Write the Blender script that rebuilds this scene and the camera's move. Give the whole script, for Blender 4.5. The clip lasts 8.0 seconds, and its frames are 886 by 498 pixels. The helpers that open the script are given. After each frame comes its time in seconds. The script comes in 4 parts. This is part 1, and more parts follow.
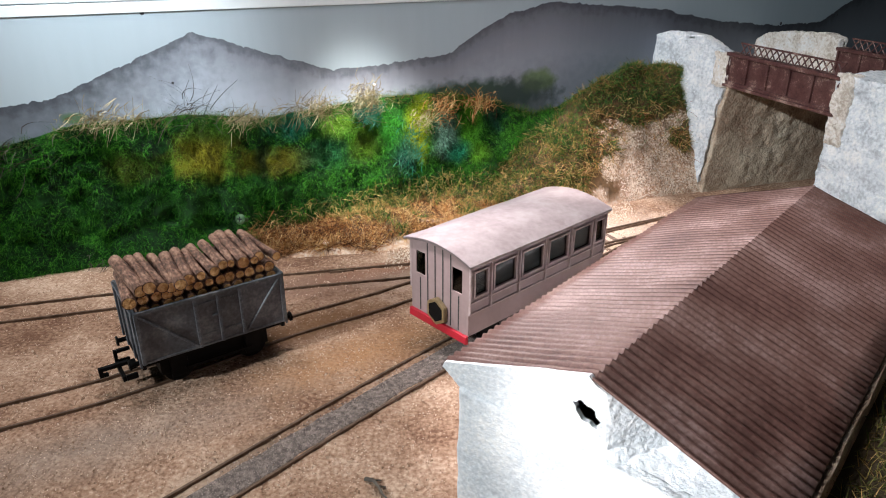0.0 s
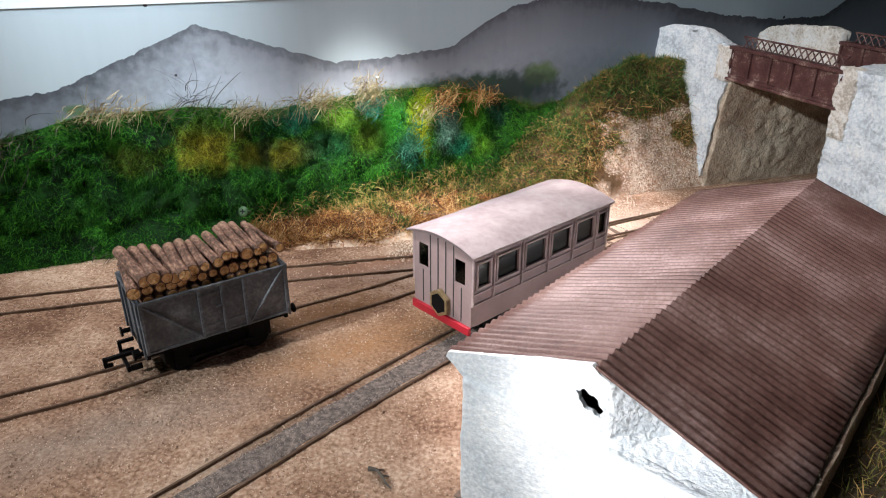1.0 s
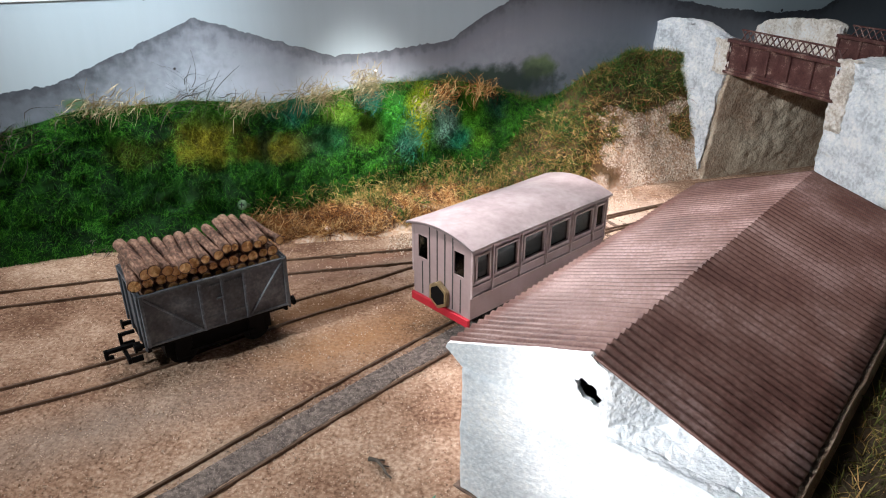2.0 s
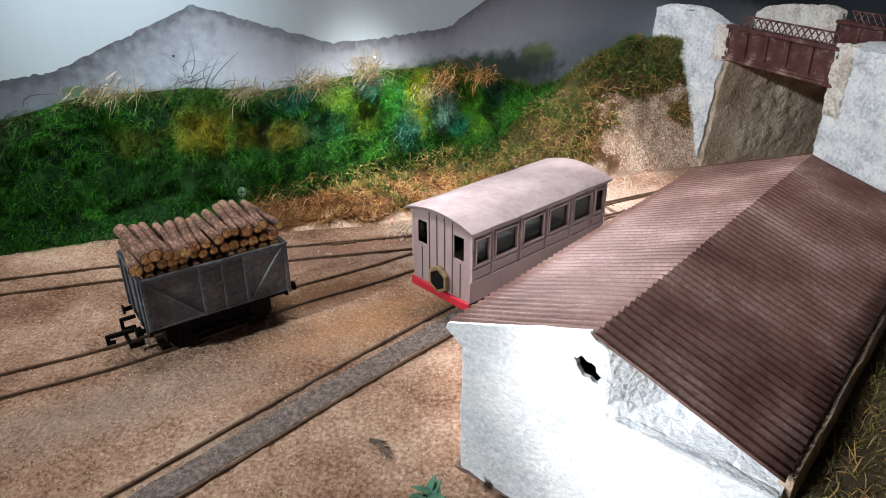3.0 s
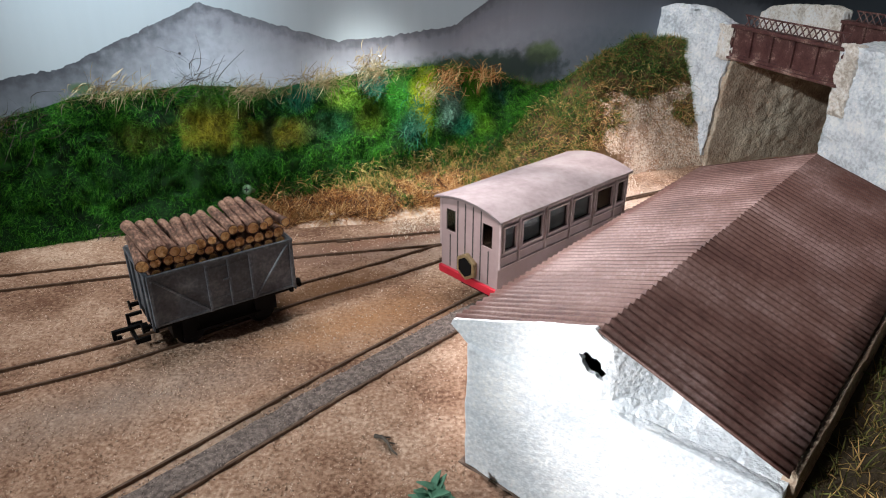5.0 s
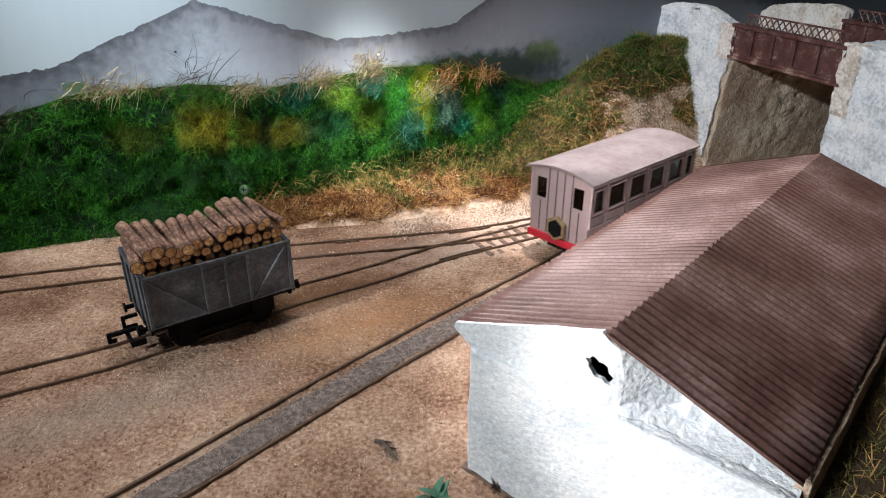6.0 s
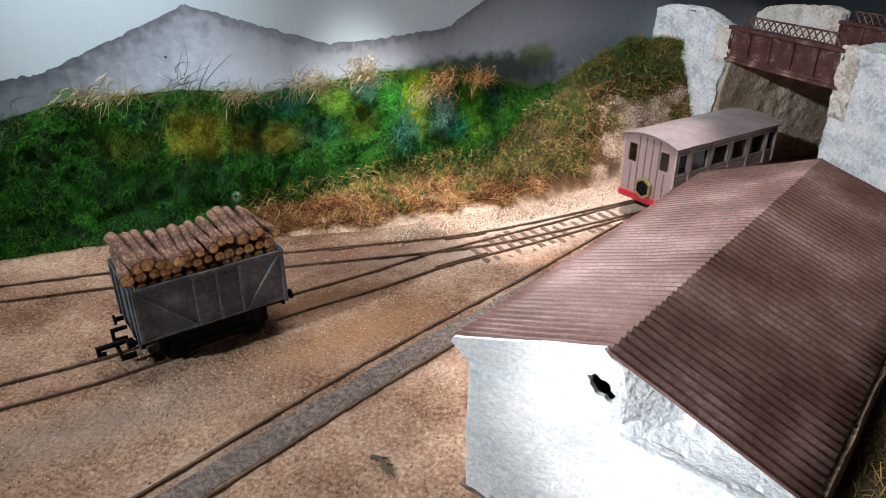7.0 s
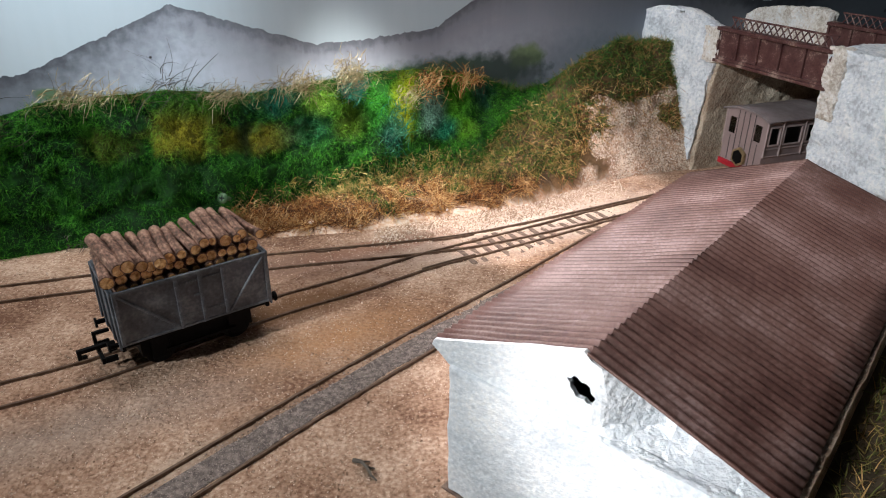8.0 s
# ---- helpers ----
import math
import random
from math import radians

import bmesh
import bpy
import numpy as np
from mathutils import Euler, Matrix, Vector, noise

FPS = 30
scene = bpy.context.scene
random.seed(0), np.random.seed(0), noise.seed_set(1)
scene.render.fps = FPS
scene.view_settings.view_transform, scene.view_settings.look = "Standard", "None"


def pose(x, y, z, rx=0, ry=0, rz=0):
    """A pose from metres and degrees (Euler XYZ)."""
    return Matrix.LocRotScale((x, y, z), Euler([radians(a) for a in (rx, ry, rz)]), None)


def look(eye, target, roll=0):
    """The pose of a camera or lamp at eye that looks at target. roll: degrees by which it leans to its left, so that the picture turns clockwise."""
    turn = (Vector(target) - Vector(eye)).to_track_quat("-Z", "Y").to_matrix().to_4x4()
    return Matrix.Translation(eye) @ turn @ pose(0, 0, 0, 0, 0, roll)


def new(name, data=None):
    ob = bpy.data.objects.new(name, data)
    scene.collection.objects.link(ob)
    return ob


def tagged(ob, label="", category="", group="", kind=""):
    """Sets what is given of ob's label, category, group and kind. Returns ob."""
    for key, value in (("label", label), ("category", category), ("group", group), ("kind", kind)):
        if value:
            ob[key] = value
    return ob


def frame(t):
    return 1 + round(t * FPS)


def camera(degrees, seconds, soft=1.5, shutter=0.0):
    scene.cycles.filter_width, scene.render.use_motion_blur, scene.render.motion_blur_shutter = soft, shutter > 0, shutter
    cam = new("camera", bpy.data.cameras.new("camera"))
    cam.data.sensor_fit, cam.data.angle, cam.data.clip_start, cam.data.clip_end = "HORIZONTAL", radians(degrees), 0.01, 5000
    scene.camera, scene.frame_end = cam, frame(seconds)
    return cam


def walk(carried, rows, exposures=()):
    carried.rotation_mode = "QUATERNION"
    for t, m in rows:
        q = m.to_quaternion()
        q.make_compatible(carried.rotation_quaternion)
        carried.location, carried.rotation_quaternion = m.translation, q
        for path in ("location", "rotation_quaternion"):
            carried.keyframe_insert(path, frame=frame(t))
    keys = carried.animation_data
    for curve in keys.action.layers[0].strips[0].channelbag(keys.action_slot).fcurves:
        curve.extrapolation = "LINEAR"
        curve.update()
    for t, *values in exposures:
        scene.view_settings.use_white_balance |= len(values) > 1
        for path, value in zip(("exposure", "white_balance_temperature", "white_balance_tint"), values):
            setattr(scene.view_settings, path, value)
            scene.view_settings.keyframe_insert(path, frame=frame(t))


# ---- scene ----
cam = camera(65.74, 8.0, soft=1.0, shutter=0.4)
PATH = [
    (0, (0.00233, 0.00875, 0.16744), (0.00154, 0.91794, -0.24893), 0.05),
    (0.5, (0.00374, 0.00966, 0.16734), (-0.00131, 0.91713, -0.25276), -0.06),
    (1, (0.00150, 0.00739, 0.16640), (-0.00067, 0.91378, -0.25604), 0.14),
    (1.5, (0.00132, 0.00603, 0.16626), (0.00101, 0.90996, -0.26143), 0.12),
    (2.8, (0.00079, 0.00424, 0.16533), (0.00260, 0.90531, -0.26833), 0.10),
    (3, (0.00104, 0.00340, 0.16347), (0.00224, 0.90175, -0.27581), -0.10),
    (3.5, (0.00070, 0.00310, 0.16355), (-0.00068, 0.90164, -0.27534), -0.03),
    (4, (0.00109, 0.00246, 0.16391), (-0.00145, 0.90138, -0.27420), -0.05),
    (4.5, (0.00089, 0.00112, 0.16381), (-0.00335, 0.89928, -0.27585), 0.02),
    (6, (-0.00187, 0.00605, 0.16172), (0.00157, 0.90412, -0.27811), 0.19),
    (6.5, (-0.00209, 0.00819, 0.16329), (0.00082, 0.90668, -0.27571), 0.06),
    (7, (-0.00234, 0.01212, 0.16298), (0.00866, 0.90995, -0.27723), 0.06),
    (7.5, (-0.00207, 0.01044, 0.16200), (0.01080, 0.90939, -0.27585), 0.24),
    (8, (0.00171, 0.01374, 0.16222), (0.02019, 0.91233, -0.27619), 0.21),
]
walk(cam, [(t, look(eye, target, roll)) for t, eye, target, roll in PATH], [(0, 0.08), (3, -0.02), (4.5, -0.09), (8, -0.14)])

# ---- light: a dim room, spot lamps, one strip over the layout, unseen fill lamps added ----
world = bpy.data.worlds.new("room_air")
scene.world = world
world.use_nodes = True
world.node_tree.nodes["Background"].inputs[0].default_value = (0.75, 0.85, 1.0, 1)
world.node_tree.nodes["Background"].inputs[1].default_value = 0.006


def lamp(name, kind, eye, target, watts, colour, size=0.02, cone=60, blend=0.6, spread=180):
    data = bpy.data.lights.new(name, kind)
    data.energy, data.color = watts, colour
    if kind == "AREA":
        data.shape, data.size, data.size_y, data.spread = "RECTANGLE", size[0], size[1], radians(spread)
    else:
        data.shadow_soft_size = size
        data.spot_size, data.spot_blend = radians(cone), blend
    ob = new(name, data)
    ob.matrix_world = look(eye, target)
    return ob


lamp("key_lamp", "SPOT", (-0.80, -0.36, 0.56), (0.17, 0.39, 0.05), 50.0, (0.91, 0.97, 1.0), 0.016, 33, 1.0)
lamp("strip_light", "AREA", (-0.08, 0.33, 0.50), (-0.08, 0.325, 0.0), 0.70, (1.0, 0.93, 0.92), (0.38, 0.03), spread=105)
# two lamps added to brighten the shed's roof and gable, no such source known
lamp("shed_fill", "SPOT", (-0.12, 0.33, 0.20), (0.075, 0.225, 0.05), 6.2, (1.0, 0.91, 0.93), 0.008, 48, 0.8)
lamp("gable_fill", "SPOT", (-0.14, 0.085, 0.110), (0.068, 0.130, 0.042), 2.8, (1.0, 0.98, 0.98), 0.010, 34, 1.0)
lamp("points_spot", "SPOT", (0.05, 0.29, 0.42), (0.08, 0.40, 0.0), 11.0, (1.0, 0.88, 0.86), 0.006, 25, 0.4)
lamp("backdrop_spot", "SPOT", (-0.14, 0.28, 0.33), (-0.17, 0.38, 0.128), 5.2, (0.84, 0.95, 1.0), 0.02, 46, 1.0)
# added to brighten the green mat, no such source known
lamp("hill_fill", "SPOT", (-0.035, 0.33, 0.22), (-0.036, 0.420, 0.032), 4.8, (1.0, 0.99, 0.94), 0.010, 36, 1.0)
# added ambient fill, no such room light known
lamp("room_fill", "AREA", (0.3, -0.4, 0.95), (0.3, -0.3, 0.0), 0.14, (0.85, 0.92, 1.0), (0.5, 0.5))


# ---- materials ----
def material(name, colours, scale=300.0, rough=0.8, bump=0.0, bump_scale=None, metal=0.0, detail=5.0, fine=0.25, spec=0.5, island=0.0, stretch=(1, 1, 1), relief=0.001, grain=(0, 0)):
    """Base colours run along a coarse noise, broken by a fine one; a bump of its own scale."""
    m = bpy.data.materials.new(name)
    m.use_nodes = True
    nt = m.node_tree
    b = nt.nodes["Principled BSDF"]
    b.inputs["Roughness"].default_value, b.inputs["Metallic"].default_value = rough, metal
    b.inputs["Specular IOR Level"].default_value = spec
    co = nt.nodes.new("ShaderNodeTexCoord")
    mp = nt.nodes.new("ShaderNodeMapping")
    mp.inputs["Scale"].default_value = stretch
    nt.links.new(co.outputs["Object"], mp.inputs["Vector"])

    def noise_node(s, d):
        n = nt.nodes.new("ShaderNodeTexNoise")
        n.inputs["Scale"].default_value, n.inputs["Detail"].default_value = s, d
        nt.links.new(mp.outputs[0], n.inputs["Vector"])
        return n.outputs["Fac"]

    def mix(a, c, f):
        n = nt.nodes.new("ShaderNodeMath")
        n.operation, n.inputs[1].default_value = "MULTIPLY_ADD", f
        nt.links.new(a, n.inputs[0])
        if isinstance(c, float):
            n.inputs[2].default_value = c
        else:
            nt.links.new(c, n.inputs[2])
        return n.outputs[0]

    value = mix(noise_node(scale, detail), -0.5 * fine, 1.0)
    value = mix(noise_node(scale * 7.3, 2.0), value, fine)
    if island:
        g = nt.nodes.new("ShaderNodeNewGeometry")
        value = mix(g.outputs["Random Per Island"], mix(value, -0.5 * island, 1.0), island)
    if grain[1]:
        value = mix(noise_node(grain[0], 3.0), mix(value, -0.5 * grain[1], 1.0), grain[1])
    ramp = nt.nodes.new("ShaderNodeValToRGB")
    els = ramp.color_ramp.elements
    els[0].position, els[1].position = 0.3, 0.7
    els[0].color, els[1].color = (*colours[0], 1), (*colours[-1], 1)
    for i, c in enumerate(colours[1:-1]):
        e = els.new(0.3 + 0.4 * (i + 1) / (len(colours) - 1))
        e.color = (*c, 1)
    nt.links.new(value, ramp.inputs["Fac"])
    nt.links.new(ramp.outputs["Color"], b.inputs["Base Color"])
    if bump:
        n = nt.nodes.new("ShaderNodeBump")
        n.inputs["Strength"].default_value, n.inputs["Distance"].default_value = bump, relief
        nt.links.new(noise_node(bump_scale or scale * 3, 4.0), n.inputs["Height"])
        nt.links.new(n.outputs["Normal"], b.inputs["Normal"])
    return m


def glass(name, tint, rough=0.05):
    m = bpy.data.materials.new(name)
    m.use_nodes = True
    b = m.node_tree.nodes["Principled BSDF"]
    b.inputs["Base Color"].default_value = (*tint, 1)
    b.inputs["Transmission Weight"].default_value, b.inputs["Roughness"].default_value, b.inputs["IOR"].default_value = 1.0, rough, 1.45
    return m


PLASTER = material("white_plaster", [(0.50, 0.54, 0.58), (0.64, 0.67, 0.70), (0.76, 0.77, 0.77)], 35, 0.9, 0.9, 600, relief=0.0010, grain=(800, 0.75))
ROUGHCAST = material("blue_white_plaster", [(0.46, 0.49, 0.53), (0.66, 0.70, 0.75), (0.80, 0.81, 0.82)], 90, 0.95, 0.9, 700, relief=0.0016, grain=(520, 0.8))
CREAM = material("cream_plaster", [(0.46, 0.40, 0.34), (0.70, 0.65, 0.60), (0.76, 0.76, 0.76)], 70, 0.95, 0.9, 850, relief=0.0014, grain=(600, 0.8))
ROOF = material("brown_roof_paint", [(0.055, 0.023, 0.018), (0.085, 0.041, 0.033), (0.115, 0.065, 0.055), (0.18, 0.115, 0.105)], 40, 0.50, 0.25, 1200, fine=0.25, spec=0.35, relief=0.0004, grain=(1000, 0.5))
STONE = material("grey_stone", [(0.30, 0.215, 0.155), (0.48, 0.40, 0.31), (0.62, 0.55, 0.44)], 28, 0.95, 0.8, 700, fine=0.3, relief=0.0012, grain=(700, 0.6))
IRON = material("maroon_girder_paint", [(0.045, 0.016, 0.016), (0.075, 0.028, 0.027), (0.10, 0.045, 0.04), (0.30, 0.20, 0.17)], 110, 0.5, 0.4, 900, fine=0.35, relief=0.0004, grain=(1500, 0.35))
COACH = material("mauve_brown_paint", [(0.225, 0.165, 0.162), (0.285, 0.215, 0.212)], 60, 0.5, 0.10, 700, fine=0.3, relief=0.0002)
# paler mauve paints in the light that raised frames and beading catch
TRIM = material("highlit_mauve_edges", [(0.27, 0.205, 0.20), (0.42, 0.34, 0.33)], 160, 0.5, 0.1, 900, fine=0.4, relief=0.0002)
COACHROOF = material("grey_roof_paint", [(0.21, 0.175, 0.18), (0.275, 0.235, 0.24), (0.33, 0.295, 0.30)], 55, 0.5, 0.15, 500, fine=0.35, relief=0.0003, grain=(260, 0.35))
RED = material("red_paint", [(0.30, 0.006, 0.018), (0.42, 0.012, 0.028)], 100, 0.45)
BRASS = material("brass", [(0.28, 0.22, 0.13), (0.45, 0.37, 0.22)], 400, 0.4, metal=0.8)
BLACK = material("black_plastic", [(0.0015, 0.0015, 0.0018), (0.004, 0.004, 0.0045)], 300, 0.6, spec=0.1)
# dark plank joints; inside the railcar this near-black also paints in shade
DARK = material("shaded_inside_and_joints", [(0.02, 0.02, 0.02), (0.03, 0.03, 0.03)], 100, 0.9)
# deep tint also puts the interior's shade into the glass
PANE = glass("window_glass", (0.12, 0.155, 0.145))
WAGON = material("grey_wagon_paint", [(0.050, 0.056, 0.065), (0.086, 0.096, 0.112), (0.17, 0.182, 0.20)], 70, 0.55, 0.25, 900, fine=0.4, relief=0.0003, grain=(900, 0.4))
BARK = material("twig_bark", [(0.050, 0.026, 0.017), (0.15, 0.078, 0.052), (0.33, 0.20, 0.14)], 170, 0.85, 0.9, 500, fine=0.6, relief=0.0012, stretch=(1, 0.35, 1), grain=(800, 0.6))
CUT = material("cut_wood", [(0.26, 0.11, 0.03), (0.56, 0.30, 0.11), (0.74, 0.48, 0.24)], 420, 0.85, 0.5, 1200, fine=0.4, relief=0.0004)
RAIL = material("rusty_rail", [(0.075, 0.043, 0.027), (0.17, 0.11, 0.075)], 300, 0.5, 0.2, 1500, metal=0.3, relief=0.0002)
SLEEPER = material("brown_sleeper", [(0.09, 0.058, 0.045), (0.24, 0.17, 0.13)], 400, 0.9, 0.4, 900)
SAND = material("sandy_plaster", [(0.40, 0.225, 0.14), (0.62, 0.44, 0.32), (0.76, 0.66, 0.56)], 60, 0.95, 0.9, 500, fine=0.5, relief=0.0015, grain=(520, 0.8))
WALLPAINT = material("room_wall_paint", [(0.20, 0.19, 0.18), (0.24, 0.23, 0.22)], 3, 0.9)
BOARD = material("softwood_board", [(0.25, 0.17, 0.10), (0.34, 0.25, 0.15)], 20, 0.7, stretch=(1, 12, 12))


def ground_material():
    """Tan scatter, grey and rust-brown weathering, painted light and shade, grains in colour and relief."""
    m = material("sand_scatter", [(0.16, 0.08, 0.046), (0.30, 0.18, 0.115), (0.40, 0.262, 0.18), (0.55, 0.40, 0.295)], 20, 0.95, 1.0, 420, fine=0.3, relief=0.0016, grain=(620, 0.75))
    nt = m.node_tree
    b = nt.nodes["Principled BSDF"]
    base = b.inputs["Base Color"].links[0].from_socket
    co = nt.nodes.new("ShaderNodeTexCoord")

    def blot(x, y, rx, ry, turn, colour, amount, soft=0.5):
        nonlocal base
        mp = nt.nodes.new("ShaderNodeMapping")
        mp.vector_type = "TEXTURE"
        mp.inputs["Location"].default_value, mp.inputs["Rotation"].default_value, mp.inputs["Scale"].default_value = (x / 1000, y / 1000, 0), (0, 0, radians(turn)), (rx / 1000, ry / 1000, 1)
        nz = nt.nodes.new("ShaderNodeTexNoise")
        nz.inputs["Scale"].default_value, nz.inputs["Detail"].default_value = 120, 5
        add = nt.nodes.new("ShaderNodeVectorMath")
        add.operation = "MULTIPLY_ADD"
        add.inputs[1].default_value = (0.9, 0.9, 0)
        nt.links.new(nz.outputs["Color"], add.inputs[0])
        sub = nt.nodes.new("ShaderNodeVectorMath")
        sub.operation, sub.inputs[1].default_value = "ADD", (-0.45, -0.45, 0)
        ln = nt.nodes.new("ShaderNodeVectorMath")
        ln.operation = "LENGTH"
        mr = nt.nodes.new("ShaderNodeMapRange")
        mr.inputs["From Min"].default_value, mr.inputs["From Max"].default_value = 1 + soft * 0.4, 1 - soft
        mr.inputs["To Max"].default_value = amount
        mx = nt.nodes.new("ShaderNodeMix")
        mx.data_type = "RGBA"
        mx.inputs["B"].default_value = (*colour, 1)
        nt.links.new(co.outputs["Object"], mp.inputs["Vector"])
        nt.links.new(co.outputs["Object"], nz.inputs["Vector"])
        nt.links.new(mp.outputs[0], add.inputs[2])
        nt.links.new(add.outputs[0], sub.inputs[0])
        nt.links.new(sub.outputs[0], ln.inputs[0])
        nt.links.new(ln.outputs["Value"], mr.inputs["Value"])
        nt.links.new(mr.outputs["Result"], mx.inputs["Factor"])
        nt.links.new(base, mx.inputs["A"])
        base = mx.outputs["Result"]

    # two blots paint the wagon's shadow on the ground in rust brown
    blot(-60, 287, 42, 13, 34, (0.17, 0.085, 0.035), 0.85)
    blot(-62, 330, 55, 17, 14, (0.20, 0.115, 0.08), 0.75)
    blot(-36, 262, 46, 17, 34, (0.40, 0.205, 0.09), 0.8, 0.9)
    blot(-120, 205, 70, 16, 28, (0.25, 0.22, 0.19), 0.5, 0.9)
    # pale scatter at the points, with the bright pool of light painted in
    blot(62, 378, 95, 26, 30, (0.74, 0.62, 0.53), 0.9, 0.8)
    blot(22, 352, 75, 11, 24, (0.30, 0.185, 0.13), 0.65, 0.8)
    blot(122, 378, 46, 9, 40, (0.15, 0.085, 0.055), 0.85, 0.5)
    blot(-18, 353, 46, 9, 22, (0.24, 0.105, 0.06), 0.75, 0.7)
    blot(-70, 195, 30, 7, 46, (0.24, 0.18, 0.13), 0.6, 0.9)
    blot(-19, 181, 5, 2.5, -35, (0.12, 0.09, 0.06), 0.7, 0.9)
    nt.links.new(base, b.inputs["Base Color"])
    return m


def covered(m, name, colours):
    """Mix a second set of colours in where the mesh's 'cover' value says that the ground is overgrown."""
    nt = m.node_tree
    b = nt.nodes["Principled BSDF"]
    base = b.inputs["Base Color"].links[0].from_socket
    at = nt.nodes.new("ShaderNodeAttribute")
    at.attribute_name = name
    co = nt.nodes.new("ShaderNodeTexCoord")
    nz = nt.nodes.new("ShaderNodeTexNoise")
    nz.inputs["Scale"].default_value, nz.inputs["Detail"].default_value = 130, 6
    nt.links.new(co.outputs["Object"], nz.inputs["Vector"])
    ad = nt.nodes.new("ShaderNodeMath")
    nt.links.new(at.outputs["Fac"], ad.inputs[0])
    nt.links.new(nz.outputs["Fac"], ad.inputs[1])
    mr = nt.nodes.new("ShaderNodeMapRange")
    mr.inputs["From Min"].default_value, mr.inputs["From Max"].default_value = 0.75, 1.2
    nt.links.new(ad.outputs[0], mr.inputs["Value"])
    rp = nt.nodes.new("ShaderNodeValToRGB")
    els = rp.color_ramp.elements
    els[0].position, els[0].color, els[1].position, els[1].color = 0.35, (*colours[0], 1), 0.65, (*colours[1], 1)
    nt.links.new(nz.outputs["Fac"], rp.inputs["Fac"])
    mx = nt.nodes.new("ShaderNodeMix")
    mx.data_type = "RGBA"
    nt.links.new(mr.outputs["Result"], mx.inputs["Factor"])
    nt.links.new(base, mx.inputs["A"])
    nt.links.new(rp.outputs["Color"], mx.inputs["B"])
    nt.links.new(mx.outputs["Result"], b.inputs["Base Color"])


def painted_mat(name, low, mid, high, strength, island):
    """Sprayed greens, yellows, teals and painted shade that lie in soft patches over the hillside."""
    m = material(name, [low, mid, high], 55, 0.9, 0.8, 420, fine=0.5, island=island, spec=0.25, grain=(420, 0.4))
    nt = m.node_tree
    b = nt.nodes["Principled BSDF"]
    base = b.inputs["Base Color"].links[0].from_socket
    co = nt.nodes.new("ShaderNodeTexCoord")
    nz = nt.nodes.new("ShaderNodeTexNoise")
    nz.inputs["Scale"].default_value, nz.inputs["Detail"].default_value = 85, 6
    nt.links.new(co.outputs["Object"], nz.inputs["Vector"])
    for x, z, rx, rz, colour, amount in PATCHES:
        mp = nt.nodes.new("ShaderNodeMapping")
        mp.vector_type = "TEXTURE"
        mp.inputs["Location"].default_value, mp.inputs["Scale"].default_value = (x / 1000, 0, z / 1000), (rx / 1000, 1e6, rz / 1000)
        nt.links.new(co.outputs["Object"], mp.inputs["Vector"])
        ln = nt.nodes.new("ShaderNodeVectorMath")
        ln.operation = "LENGTH"
        nt.links.new(mp.outputs[0], ln.inputs[0])
        ad = nt.nodes.new("ShaderNodeMath")
        ad.operation, ad.inputs[1].default_value = "MULTIPLY_ADD", 1.6
        nt.links.new(nz.outputs["Fac"], ad.inputs[0])
        nt.links.new(ln.outputs["Value"], ad.inputs[2])
        mr = nt.nodes.new("ShaderNodeMapRange")
        mr.inputs["From Min"].default_value, mr.inputs["From Max"].default_value, mr.inputs["To Max"].default_value = 2.1, 1.2, amount
        nt.links.new(ad.outputs[0], mr.inputs["Value"])
        mx = nt.nodes.new("ShaderNodeMix")
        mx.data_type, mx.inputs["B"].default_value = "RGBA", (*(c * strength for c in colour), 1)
        nt.links.new(mr.outputs["Result"], mx.inputs["Factor"])
        nt.links.new(base, mx.inputs["A"])
        base = mx.outputs["Result"]
    nt.links.new(base, b.inputs["Base Color"])
    return m


# x, height, half-widths of each sprayed patch, its colour and cover; two paint shade
PATCHES = [(-131, 55, 17, 13, (0.26, 0.22, 0.012), 0.8), (-168, 52, 16, 8, (0.12, 0.13, 0.012), 0.5), (-97, 46, 24, 7, (0.24, 0.20, 0.012), 0.7), (-120, 68, 20, 7, (0.05, 0.20, 0.02), 0.6),
           # at -104: a fold's shadow in the mat, dabbed on as dark green
           (-88, 67, 14, 9, (0.012, 0.15, 0.10), 0.85), (-62, 64, 11, 8, (0.17, 0.34, 0.03), 0.8), (-71, 47, 14, 9, (0.012, 0.12, 0.05), 0.7), (-104, 48, 4, 13, (0.004, 0.022, 0.008), 0.8),
           (-29, 56, 13, 15, (0.05, 0.30, 0.03), 0.8), (-45, 70, 7, 5, (0.02, 0.12, 0.20), 0.8), (-46, 50, 9, 10, (0.16, 0.30, 0.015), 0.6), (-13, 58, 8, 18, (0.36, 0.42, 0.012), 0.85),
           (3, 52, 9, 17, (0.16, 0.31, 0.25), 0.8), (20, 60, 8, 18, (0.08, 0.30, 0.012), 0.8), (36, 60, 8, 14, (0.01, 0.07, 0.05), 0.8), (12, 38, 9, 7, (0.012, 0.22, 0.13), 0.8),
           # at -150: shade along the hill's foot, put in as dark green
           (-22, 40, 7, 10, (0.02, 0.10, 0.09), 0.7), (26, 36, 8, 8, (0.12, 0.34, 0.015), 0.7), (-150, 30, 40, 10, (0.006, 0.04, 0.006), 0.6)]
# under-layer: darkened copy of the fibre paint, shade beneath the blades coloured in
SHADED_GREEN = painted_mat("shaded_green_mat", (0.002, 0.012, 0.002), (0.006, 0.042, 0.004), (0.014, 0.085, 0.006), 0.4, 0.0)
